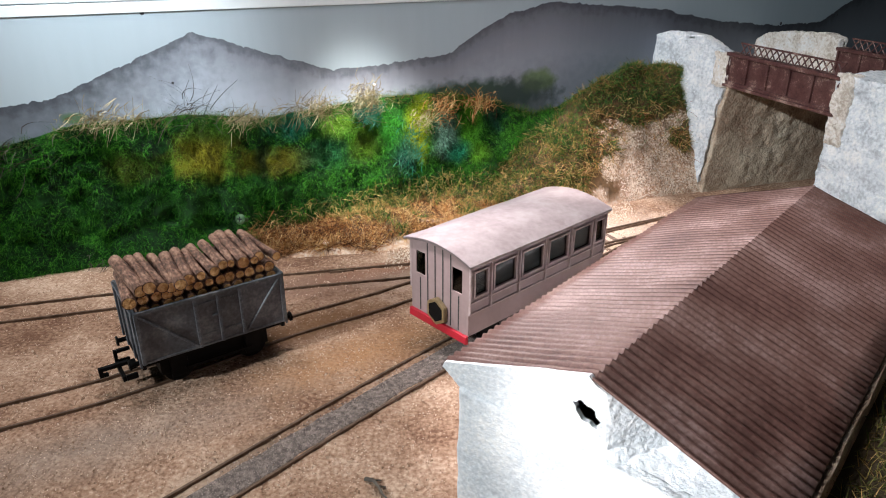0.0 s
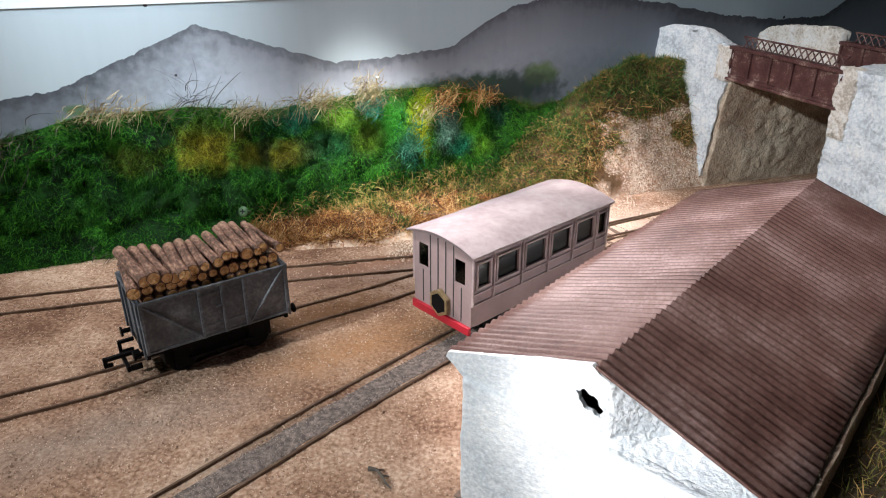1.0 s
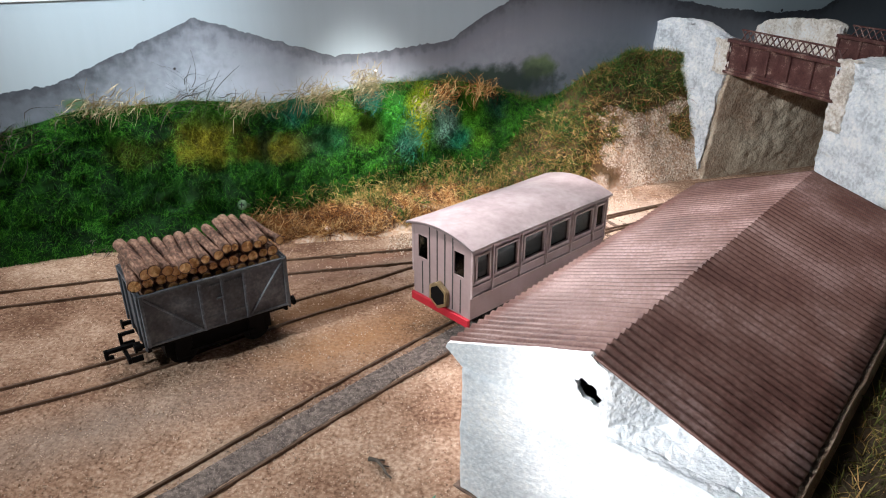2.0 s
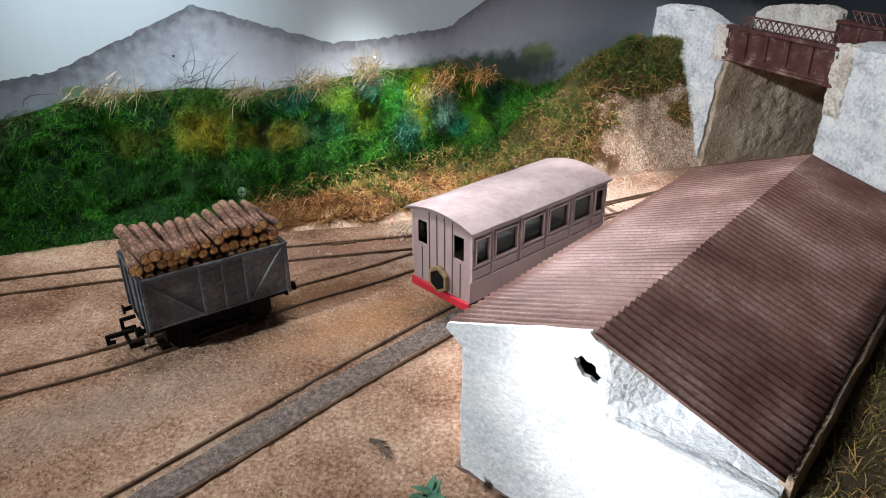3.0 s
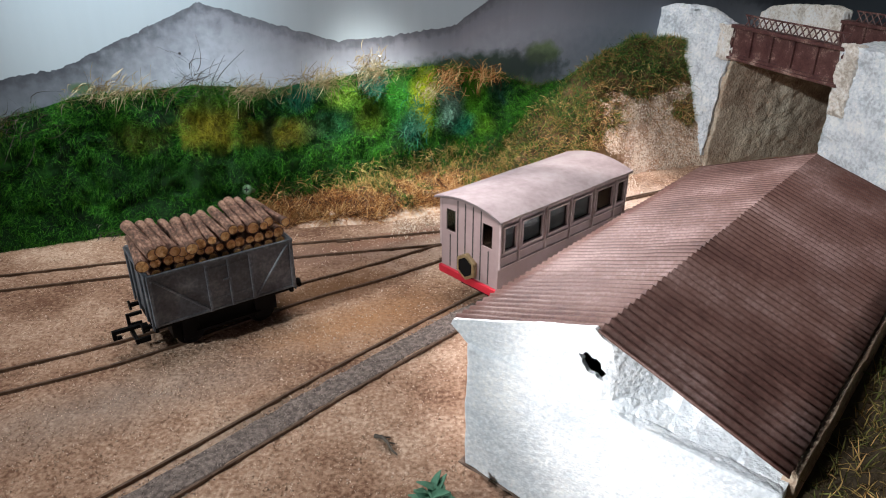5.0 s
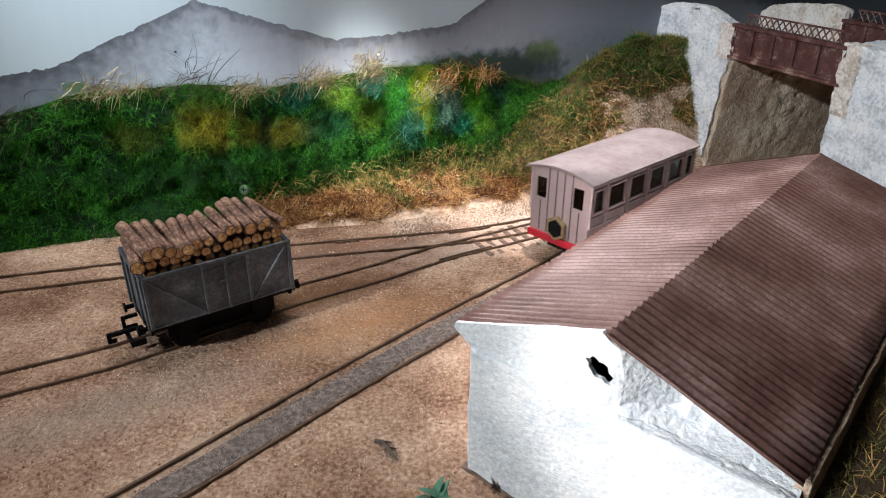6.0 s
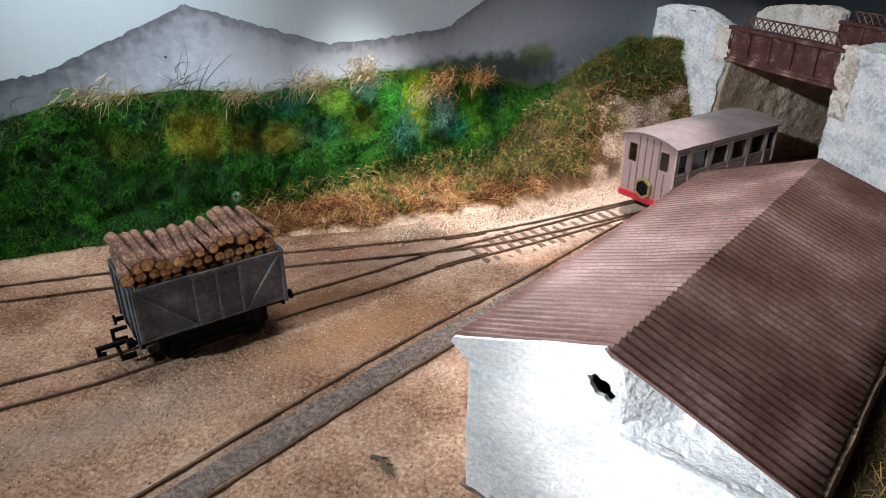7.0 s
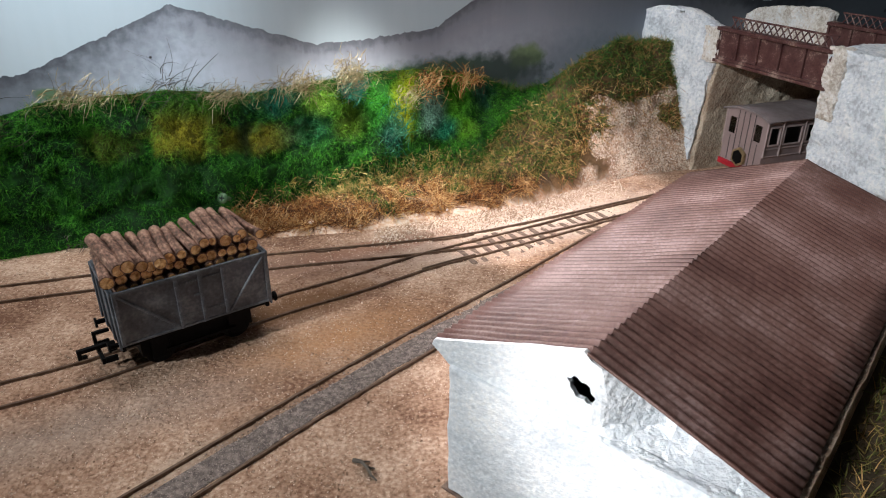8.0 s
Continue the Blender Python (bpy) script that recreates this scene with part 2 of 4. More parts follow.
GREEN_GRASS = painted_mat("green_fibre", (0.003, 0.022, 0.003), (0.013, 0.10, 0.007), (0.055, 0.25, 0.014), 1.15, 0.9)
covered(SAND, "cover", [(0.06, 0.035, 0.015), (0.18, 0.105, 0.048)])
GROUND = ground_material()
BALLAST = material("grey_ballast", [(0.08, 0.062, 0.054), (0.165, 0.135, 0.12), (0.30, 0.245, 0.215)], 500, 0.95, 0.8, 1100, fine=0.6, relief=0.0006)


# ---- building helpers: shapes are drawn in millimetres ----
def part(name, bm, mat, parent=None, label="", smooth=False, m=None):
    me = bpy.data.meshes.new(name)
    bmesh.ops.scale(bm, vec=(0.001, 0.001, 0.001), verts=bm.verts)
    bmesh.ops.recalc_face_normals(bm, faces=bm.faces)
    if smooth:
        for f in bm.faces:
            f.smooth = True
    bm.to_mesh(me)
    bm.free()
    for x in mat if isinstance(mat, (list, tuple)) else [mat]:
        me.materials.append(x)
    ob = new(name, me)
    if parent:
        ob.parent = parent
    if m is not None:
        ob.matrix_basis = m
    if label:
        ob["label"] = label
    return ob


def mm(x, y, z=0.0, rz=0.0, rx=0.0, ry=0.0):
    return pose(x / 1000, y / 1000, z / 1000, rx, ry, rz)


def box(bm, x0, x1, y0, y1, z0, z1, bevel=0.0, mi=0):
    vs = [bm.verts.new((x, y, z)) for x in (x0, x1) for y in (y0, y1) for z in (z0, z1)]
    fs = [bm.faces.new([vs[i] for i in q]) for q in ((0, 1, 3, 2), (4, 6, 7, 5), (0, 4, 5, 1), (2, 3, 7, 6), (0, 2, 6, 4), (1, 5, 7, 3))]
    for f in fs:
        f.material_index = mi
    if bevel:
        es = list({e for f in fs for e in f.edges})
        bmesh.ops.bevel(bm, geom=es, offset=bevel, segments=2, affect="EDGES", profile=0.6)


def boxes(*rows, bevel=0.0):
    bm = bmesh.new()
    for r in rows:
        box(bm, *r, bevel=bevel)
    return bm


def cylinder(bm, r, a, b, seg=12, r2=None):
    a, b = Vector(a), Vector(b)
    q = (b - a).to_track_quat("Z", "Y")
    rings = []
    for p, rr in ((a, r), (b, r if r2 is None else r2)):
        rings.append([bm.verts.new(p + q @ Vector((rr * math.cos(i * math.tau / seg), rr * math.sin(i * math.tau / seg), 0))) for i in range(seg)])
    for i in range(seg):
        bm.faces.new((rings[0][i], rings[0][(i + 1) % seg], rings[1][(i + 1) % seg], rings[1][i]))
    bm.faces.new(rings[0][::-1])
    bm.faces.new(rings[1])


def prism(bm, pts, axis, lo, hi):
    """A polygon of (a, b) pairs drawn out along an axis from lo to hi."""
    def at(p, h):
        return {"x": (h, p[0], p[1]), "y": (p[0], h, p[1]), "z": (p[0], p[1], h)}[axis]
    A, B = [bm.verts.new(at(p, lo)) for p in pts], [bm.verts.new(at(p, hi)) for p in pts]
    bm.faces.new(A)
    bm.faces.new(B[::-1])
    for i in range(len(pts)):
        j = (i + 1) % len(pts)
        bm.faces.new((A[i], A[j], B[j], B[i]))


def roughen(bm, cell, amount, scale, seed=0.0, rounds=1):
    """Cut long edges down to about a cell, then push the points about by noise."""
    bmesh.ops.triangulate(bm, faces=bm.faces)
    for _ in range(7):
        long = [e for e in bm.edges if e.calc_length() > cell]
        if not long:
            break
        bmesh.ops.subdivide_edges(bm, edges=long, cuts=1)
        bmesh.ops.triangulate(bm, faces=[f for f in bm.faces if len(f.verts) > 3])
    for v in bm.verts:
        p = v.co * scale + Vector((seed, seed, seed))
        v.co += amount * (noise.noise_vector(p) + 0.5 * noise.noise_vector(p * 2.7) + 0.3 * noise.noise_vector(p * 6.1))


def strip(bm, path, half, z0, z1):
    """A bar with a square section along a plan of (x, y) points, with the offset half on each side."""
    n = len(path)
    rows = []
    for i, (x, y) in enumerate(path):
        a, b = path[max(i - 1, 0)], path[min(i + 1, n - 1)]
        d = math.hypot(b[0] - a[0], b[1] - a[1])
        nx, ny = -(b[1] - a[1]) / d * half, (b[0] - a[0]) / d * half
        rows.append([bm.verts.new(p) for p in ((x + nx, y + ny, z0), (x + nx, y + ny, z1), (x - nx, y - ny, z1), (x - nx, y - ny, z0))])
    for p, q in zip(rows, rows[1:]):
        for k in range(4):
            bm.faces.new((p[k], p[(k + 1) % 4], q[(k + 1) % 4], q[k]))
    bm.faces.new(rows[0])
    bm.faces.new(rows[-1][::-1])


def curve_points(pts, step=4.0):
    """Catmull-Rom through plan points, evenly spaced."""
    P = [Vector((*p, 0)).to_2d() if len(p) == 2 else Vector(p) for p in pts]
    P = [P[0] * 2 - P[1], *P, P[-1] * 2 - P[-2]]
    out = []
    for a, b, c, d in zip(P, P[1:], P[2:], P[3:]):
        k = max(2, int((c - b).length / step))
        for i in range(k):
            t = i / k
            out.append(0.5 * ((2 * b) + (c - a) * t + (2 * a - 5 * b + 4 * c - d) * t * t + (3 * b - a - 3 * c + d) * t ** 3))
    out.append(P[-2])
    return [tuple(p) for p in out]


def side_step(path, d):
    out = []
    for i, (x, y) in enumerate(path):
        a, b = path[max(i - 1, 0)], path[min(i + 1, len(path) - 1)]
        s = math.hypot(b[0] - a[0], b[1] - a[1])
        out.append((x - (b[1] - a[1]) / s * d, y + (b[0] - a[0]) / s * d))
    return out


def wall_with_openings(bm, length, z0, z1, thick, openings, axis="x", at=0.0):
    """One wall along x or y, pierced by (a, b, low, high) openings; at: where its outer face lies across."""
    us = sorted({0.0, length, *(v for o in openings for v in o[:2])})
    zs = sorted({z0, z1, *(v for o in openings for v in o[2:])})
    solid = [[not any(a <= u < b and lo <= z < hi for a, b, lo, hi in openings) for z in zs[:-1]] for u in us[:-1]]

    def is_solid(i, k):
        return 0 <= i < len(us) - 1 and 0 <= k < len(zs) - 1 and solid[i][k]

    V = {}

    def vert(i, k, d):
        if (i, k, d) not in V:
            c = at + thick * d
            V[i, k, d] = bm.verts.new((us[i], c, zs[k]) if axis == "x" else (c, us[i], zs[k]))
        return V[i, k, d]

    for i in range(len(us) - 1):
        for k in range(len(zs) - 1):
            if not solid[i][k]:
                continue
            for d in (0, 1):
                bm.faces.new([vert(*q, d) for q in ((i, k), (i + 1, k), (i + 1, k + 1), (i, k + 1))])
            for p, q, ni, nk in (((i, k), (i, k + 1), i - 1, k), ((i + 1, k), (i + 1, k + 1), i + 1, k), ((i, k), (i + 1, k), i, k - 1), ((i, k + 1), (i + 1, k + 1), i, k + 1)):
                if not is_solid(ni, nk):
                    bm.faces.new((vert(*p, 0), vert(*q, 0), vert(*q, 1), vert(*p, 1)))


def surface(name, xs, rows, mat, kind="structure", label="", category="", relief=0.0, relief_scale=0.05, smooth=True):
    """A sheet through a list of rows of points."""
    bm = bmesh.new()
    V = [[bm.verts.new((x, y, z + (relief * noise.fractal(Vector((x, y, z)) * relief_scale, 1.0, 2.0, 4) if relief else 0))) for x, y, z in row] for row in rows]
    for a, b in zip(V, V[1:]):
        for i in range(len(a) - 1):
            bm.faces.new((a[i], a[i + 1], b[i + 1], b[i]))
    return tagged(part(name, bm, mat, smooth=smooth), label, category, "", kind)


# ---- room and table ----
def room():
    for name, r in (("wall_north", (-1000, 1000, 1050, 1110, -900, 1000)), ("wall_south", (-1000, 1000, -810, -750, -900, 1000)),
                    ("wall_east", (1000, 1060, -810, 1110, -900, 1000)), ("wall_west", (-1060, -1000, -810, 1110, -900, 1000))):
        tagged(part(name, boxes(r), WALLPAINT), "plain grey painted room wall", "wall", "", "structure")
    tagged(part("floor", boxes((-1060, 1060, -810, 1110, -960, -900)), BOARD), "plain wooden floor boards of the room", "floor", "", "structure")
    tagged(part("ceiling", boxes((-1060, 1060, -810, 1110, 1000, 1040)), WALLPAINT), "plain grey painted room ceiling", "ceiling", "", "structure")
    table = tagged(new("layout_table"), "softwood table that carries the model railway", "table")
    table.matrix_world = mm(0, 0, 0)
    part("tabletop", boxes((-520, 520, -60, 760, -24, -6)), BOARD, table)
    for x in (-490, 450):
        for y in (-40, 700):
            part("leg", boxes((x, x + 40, y, y + 40, -900, -24), bevel=2), BOARD, table)


def ground():
    xs = np.concatenate([np.linspace(-510, -245, 40), np.linspace(-243, 190, 290), np.linspace(192, 510, 50)])
    ys = np.concatenate([np.linspace(-55, 98, 24), np.linspace(100, 470, 250), np.linspace(474, 750, 40)])
    rows = [[(x, y, 0.0) for x in xs] for y in ys]
    g = surface("ground", xs, rows, GROUND, "structure", "tan sandy scatter with rusty and grey weathering and painted light and shade", "ground", 0.5, 0.12)
    return g


# backdrop: a board with painted hills, its plan a straight line
BX, BY, BA = -219.0, 352.0, 24.0
RIDGE_U = (-300, -110, -2, 22, 38, 65, 93, 112, 141, 171, 206, 248, 259, 288, 321, 357, 405, 464, 522, 572, 600, 640, 800)
RIDGE_Z = (80, 84, 88, 91, 97, 108, 119, 114, 103, 95, 96, 100, 108, 122, 128, 125, 121, 110, 104, 104, 118, 127, 127)


def paint(name, stops, z_stops, noise_scale=9.0, rough=0.6, wash=0.35, dabs=(), ridge=False):
    """Mural paint: colours along the board, mixed by height, with brushed streaks."""
    m = bpy.data.materials.new(name)
    m.use_nodes = True
    nt = m.node_tree
    b = nt.nodes["Principled BSDF"]
    b.inputs["Roughness"].default_value = rough
    co = nt.nodes.new("ShaderNodeTexCoord")
    sp = nt.nodes.new("ShaderNodeSeparateXYZ")
    nt.links.new(co.outputs["Object"], sp.inputs[0])

    def ramp(socket, lo, hi, stops, wobble):
        nz = nt.nodes.new("ShaderNodeTexNoise")
        nz.inputs["Scale"].default_value, nz.inputs["Detail"].default_value = noise_scale, 6
        nt.links.new(co.outputs["Object"], nz.inputs["Vector"])
        mr = nt.nodes.new("ShaderNodeMapRange")
        mr.inputs["From Min"].default_value, mr.inputs["From Max"].default_value = lo, hi
        nt.links.new(socket, mr.inputs["Value"])
        ad = nt.nodes.new("ShaderNodeMath")
        ad.operation, ad.inputs[1].default_value = "MULTIPLY_ADD", wobble
        nt.links.new(nz.outputs["Fac"], ad.inputs[0])
        nt.links.new(mr.outputs["Result"], ad.inputs[2])
        sb = nt.nodes.new("ShaderNodeMath")
        sb.operation, sb.inputs[1].default_value = "SUBTRACT", wobble / 2
        nt.links.new(ad.outputs[0], sb.inputs[0])
        rp = nt.nodes.new("ShaderNodeValToRGB")
        els = rp.color_ramp.elements
        els[0].position, els[0].color = stops[0][0], (*stops[0][1], 1)
        els[1].position, els[1].color = stops[-1][0], (*stops[-1][1], 1)
        for p, c in stops[1:-1]:
            els.new(p).color = (*c, 1)
        nt.links.new(sb.outputs[0], rp.inputs["Fac"])
        return rp.outputs["Color"]

    along = ramp(sp.outputs["X"], -0.1, 0.6, stops, 0.15)
    if ridge:
        at = nt.nodes.new("ShaderNodeAttribute")
        at.attribute_name = "below_ridge"
        up = ramp(at.outputs["Fac"], 0.0, 40.0, z_stops, wash)
    else:
        up = ramp(sp.outputs["Z"], 0.06, 0.13, z_stops, wash)
    mx = nt.nodes.new("ShaderNodeMix")
    mx.data_type, mx.blend_type = "RGBA", "MULTIPLY"
    mx.inputs["Factor"].default_value = 1.0
    nt.links.new(along, mx.inputs["A"])
    nt.links.new(up, mx.inputs["B"])
    base = mx.outputs["Result"]
    for u, z, ru, rz, colour, amount in dabs:
        mp = nt.nodes.new("ShaderNodeMapping")
        mp.vector_type = "TEXTURE"
        mp.inputs["Location"].default_value, mp.inputs["Scale"].default_value = (u, 0, z), (ru, 1, rz)
        nt.links.new(co.outputs["Object"], mp.inputs["Vector"])
        nz = nt.nodes.new("ShaderNodeTexNoise")
        nz.inputs["Scale"].default_value, nz.inputs["Detail"].default_value = 150, 5
        nt.links.new(co.outputs["Object"], nz.inputs["Vector"])
        ln = nt.nodes.new("ShaderNodeVectorMath")
        ln.operation = "LENGTH"
        nt.links.new(mp.outputs[0], ln.inputs[0])
        ad = nt.nodes.new("ShaderNodeMath")
        nt.links.new(ln.outputs["Value"], ad.inputs[0])
        nt.links.new(nz.outputs["Fac"], ad.inputs[1])
        mr = nt.nodes.new("ShaderNodeMapRange")
        mr.inputs["From Min"].default_value, mr.inputs["From Max"].default_value, mr.inputs["To Max"].default_value = 1.7, 1.2, amount
        nt.links.new(ad.outputs[0], mr.inputs["Value"])
        dx = nt.nodes.new("ShaderNodeMix")
        dx.data_type, dx.inputs["B"].default_value = "RGBA", (*colour, 1)
        nt.links.new(mr.outputs["Result"], dx.inputs["Factor"])
        nt.links.new(base, dx.inputs["A"])
        base = dx.outputs["Result"]
    # fly specks and small paint spots
    vo = nt.nodes.new("ShaderNodeTexVoronoi")
    vo.inputs["Scale"].default_value = 30
    nt.links.new(co.outputs["Object"], vo.inputs["Vector"])
    lt = nt.nodes.new("ShaderNodeMath")
    lt.operation, lt.inputs[1].default_value = "LESS_THAN", 0.042
    nt.links.new(vo.outputs["Distance"], lt.inputs[0])
    dx = nt.nodes.new("ShaderNodeMix")
    dx.data_type, dx.inputs["B"].default_value = "RGBA", (0.03, 0.03, 0.035, 1)
    nt.links.new(lt.outputs[0], dx.inputs["Factor"])
    nt.links.new(base, dx.inputs["A"])
    # drips: noise drawn out in height
    mp = nt.nodes.new("ShaderNodeMapping")
    mp.inputs["Scale"].default_value = (1, 1, 0.12)
    nt.links.new(co.outputs["Object"], mp.inputs["Vector"])
    nz = nt.nodes.new("ShaderNodeTexNoise")
    nz.inputs["Scale"].default_value, nz.inputs["Detail"].default_value = 170, 4
    nt.links.new(mp.outputs[0], nz.inputs["Vector"])
    mr = nt.nodes.new("ShaderNodeMapRange")
    mr.inputs["From Min"].default_value, mr.inputs["From Max"].default_value = 0.35, 0.65
    mr.inputs["To Min"].default_value, mr.inputs["To Max"].default_value = 0.985, 1.012
    nt.links.new(nz.outputs["Fac"], mr.inputs["Value"])
    sc = nt.nodes.new("ShaderNodeVectorMath")
    sc.operation = "SCALE"
    nt.links.new(dx.outputs["Result"], sc.inputs[0])
    nt.links.new(mr.outputs["Result"], sc.inputs["Scale"])
    nt.links.new(sc.outputs[0], b.inputs["Base Color"])
    return m


def backdrop():
    sky = paint("painted_sky", [(0.0, (0.46, 0.53, 0.57)), (0.5, (0.40, 0.47, 0.52)), (1.0, (0.27, 0.34, 0.38))], [(0.0, (1, 1, 1)), (1.0, (0.92, 0.93, 0.95))], 14)
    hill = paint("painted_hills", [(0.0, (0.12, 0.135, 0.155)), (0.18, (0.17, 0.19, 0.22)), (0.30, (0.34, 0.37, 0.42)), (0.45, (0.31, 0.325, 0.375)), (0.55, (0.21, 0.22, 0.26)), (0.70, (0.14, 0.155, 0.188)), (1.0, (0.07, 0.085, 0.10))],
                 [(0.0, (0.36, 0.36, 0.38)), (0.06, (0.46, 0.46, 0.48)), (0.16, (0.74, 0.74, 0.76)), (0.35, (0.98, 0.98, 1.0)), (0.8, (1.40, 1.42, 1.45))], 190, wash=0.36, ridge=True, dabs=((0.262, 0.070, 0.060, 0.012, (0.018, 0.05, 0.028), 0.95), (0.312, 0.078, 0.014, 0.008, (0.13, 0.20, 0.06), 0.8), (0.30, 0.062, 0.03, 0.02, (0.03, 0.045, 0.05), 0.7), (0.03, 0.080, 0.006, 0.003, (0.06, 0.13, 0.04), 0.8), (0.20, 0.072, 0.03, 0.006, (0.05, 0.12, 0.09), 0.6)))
    bm = bmesh.new()
    below = bm.verts.layers.float.new("below_ridge")
    us = np.linspace(-300, 800, 1651)
    cols = []
    for u in us:
        z = float(np.interp(u, RIDGE_U, RIDGE_Z))
        z += 1.0 * noise.noise(Vector((u * 0.09, 3.1, 0))) + 0.9 * noise.noise(Vector((u * 0.33, 7.7, 0))) + 0.7 * noise.noise(Vector((u * 1.3, 1.3, 0)))
        # painted tree clumps along the shoulders
        z += 1.7 * abs(noise.noise(Vector((u * 0.16, 2.2, 0)))) ** 0.5 * min(1.0, max(0.0, (u - 88) / 8)) * min(1.0, max(0.0, (160 - u) / 12))
        z = min(z, 130.2)
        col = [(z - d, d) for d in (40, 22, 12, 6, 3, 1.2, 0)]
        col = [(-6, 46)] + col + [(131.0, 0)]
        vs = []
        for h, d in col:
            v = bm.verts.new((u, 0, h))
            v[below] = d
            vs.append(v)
        cols.append(vs)
    last = len(cols[0]) - 1
    for a, b in zip(cols, cols[1:]):
        for k in range(last):
            f = bm.faces.new((a[k], b[k], b[k + 1], a[k + 1]))
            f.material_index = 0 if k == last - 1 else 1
    # top edge and back of the board
    back = [[bm.verts.new((u, 9, h)) for h in (131.0, -6)] for u in (us[0], us[-1])]
    bm.faces.new([c[last] for c in cols] + [back[1][0], back[0][0]])
    bm.faces.new((back[0][0], back[1][0], back[1][1], back[0][1]))
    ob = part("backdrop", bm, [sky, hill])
    ob.matrix_world = mm(BX, BY, 0, BA)
    tagged(ob, "board painted with grey misty hills under pale sky", "backdrop", "", "structure")
    gloss = material("white_gloss_trim", [(0.70, 0.76, 0.80), (0.80, 0.84, 0.86)], 40, 0.35, 0.1, 300, relief=0.0003)
    trim = part("trim", boxes((-300, 800, -0.5, 9, 131.0, 136.3), (-300, 800, 0.6, 9, 136.3, 136.9), (-300, 800, -0.4, 9, 136.9, 140.0), bevel=0.3), gloss)
    trim.matrix_world = mm(BX, BY, 0, BA)
    tagged(trim, "white gloss trim along the top of the painted board", "trim", "", "structure")


# ---- hillside behind the tracks ----
TX = (-330, -236, -191, -140, -100, -60, -27, 8, 39, 63, 82, 105, 133, 161, 190, 215)
TYF = (292, 330, 349, 358, 360, 364, 372, 387, 400, 408, 423, 438, 455, 466, 474, 482)
TYM = (298, 337, 356, 368, 390, 410, 424, 440, 450, 461, 468, 476, 486, 496, 506, 515)
TZM = (18, 18, 18, 16, 4, 11, 13, 13, 17, 46, 62, 77, 88, 84, 74, 60)
TZT = (60, 66, 77, 77, 71, 75, 77, 75, 66, 56, 60, 70, 80, 80, 70, 60)


def hill_point(x, v):
    """v from 0 at the foot over 1 at the mat's lower edge or the crest to 2 at the board."""
    yf, ym, zm, zt = (float(np.interp(x, TX, t)) for t in (TYF, TYM, TZM, TZT))
    yt = BY + (x - BX) * math.tan(radians(BA)) - 2.5
    if v <= 1:
        y, z = yf + (ym - yf) * v, zm * v ** 0.85
    else:
        w = v - 1
        y, z = ym + (yt - ym) * w ** 1.3, zm + (zt - zm) * w ** 0.8
    p = Vector((x, y, z)) * 0.045
    k = min(1.0, 3 * v) * min(1, 4 * abs(2 - v) + 0.2)
    return x, y - 3.0 * k * noise.noise(p * 2.1) - k * (v > 1) * (6.5 * noise.noise(Vector((x * 0.09, z * 0.03, 5))) + 3.2 * noise.noise(p * 3.6) + 1.7 * noise.noise(p * 8.0)), z + k * (3.2 * noise.noise(p) + 2.0 * noise.noise(p * 2.9)) - (1.2 if v == 0 else 0)


def bare(p):
    """Where the sandy plaster of the bank shows through the grass."""
    p = Vector(p)
    return p.x > 114 + 30 * noise.noise(p * 0.07) + 12 * noise.noise(p * 0.23) and p.x < 200 and p.z < 50 + 14 * noise.noise(p * 0.05) and math.hypot(p.x - 176, 1.4 * (p.z - 38)) > 15 + 6 * noise.noise(p * 0.11)


def hills():
    xs = np.linspace(-330, 200, 330)
    surface("hillside", xs, [[hill_point(x, v) for x in xs] for v in np.linspace(1, 2, 52)], SHADED_GREEN, "structure", "steep hillside under a painted green grass mat", "hillside")
    left, xs = xs[xs < -112], xs[xs > -116]
    surface("hill_foot", left, [[hill_point(x, v) for x in left] for v in np.linspace(0, 1, 14)], SHADED_GREEN, "structure", "foot of the green hillside beside the track", "hillside")
    surface("bank", xs, [[hill_point(x, v) for x in xs] for v in np.linspace(0, 1, 26)], SAND, "structure", "sandy plaster bank partly covered with dry grass", "bank")
    me = bpy.data.objects["bank"].data
    cover = me.attributes.new("cover", "FLOAT", "POINT")
    for v in me.vertices:
        p = v.co * 1000
        near = [p + Vector((dx, 0, dz)) for dx in (-6, -2, 2, 6) for dz in (-5, 0, 5)]
        cover.data[v.index].value = float(np.mean([0.12 if bare(q) else min(0.95, 0.1 + max(q.z, 0) / 9) for q in near]))


# ---- tracks ----
NEAR = curve_points([(-190, 58), (-142, 109), (-92.8, 160.4), (-64, 191.7), (-36, 222), (4.9, 263.7), (45, 302), (80, 338), (115, 373), (160, 408), (205, 430), (260, 449), (340, 476)])
MIDDLE = curve_points([(-300, 150), (-220, 191), (-170, 216.8), (-128, 240), (-70.5, 284.4), (-36, 306), (-2.5, 329.3), (33, 349.2), (65, 367), (112, 394), (150, 414), (185, 430)])
FAR = curve_points([(-330, 262), (-270, 281), (-208.5, 296.7), (-161, 310.1), (-77.6, 331.7), (-23.8, 343), (8, 350.5), (33, 359), (65, 373.5), (112, 397), (150, 416)])


def track(name, path, label, skip=()):
    t = tagged(new(name), label, "track")
    for s in (1, -1):
        bm = bmesh.new()
        line = side_step(path, s * 8.25)
        strip(bm, line, 0.5, -0.8, 1.25)
        part("rail", bm, RAIL, t)
    return t


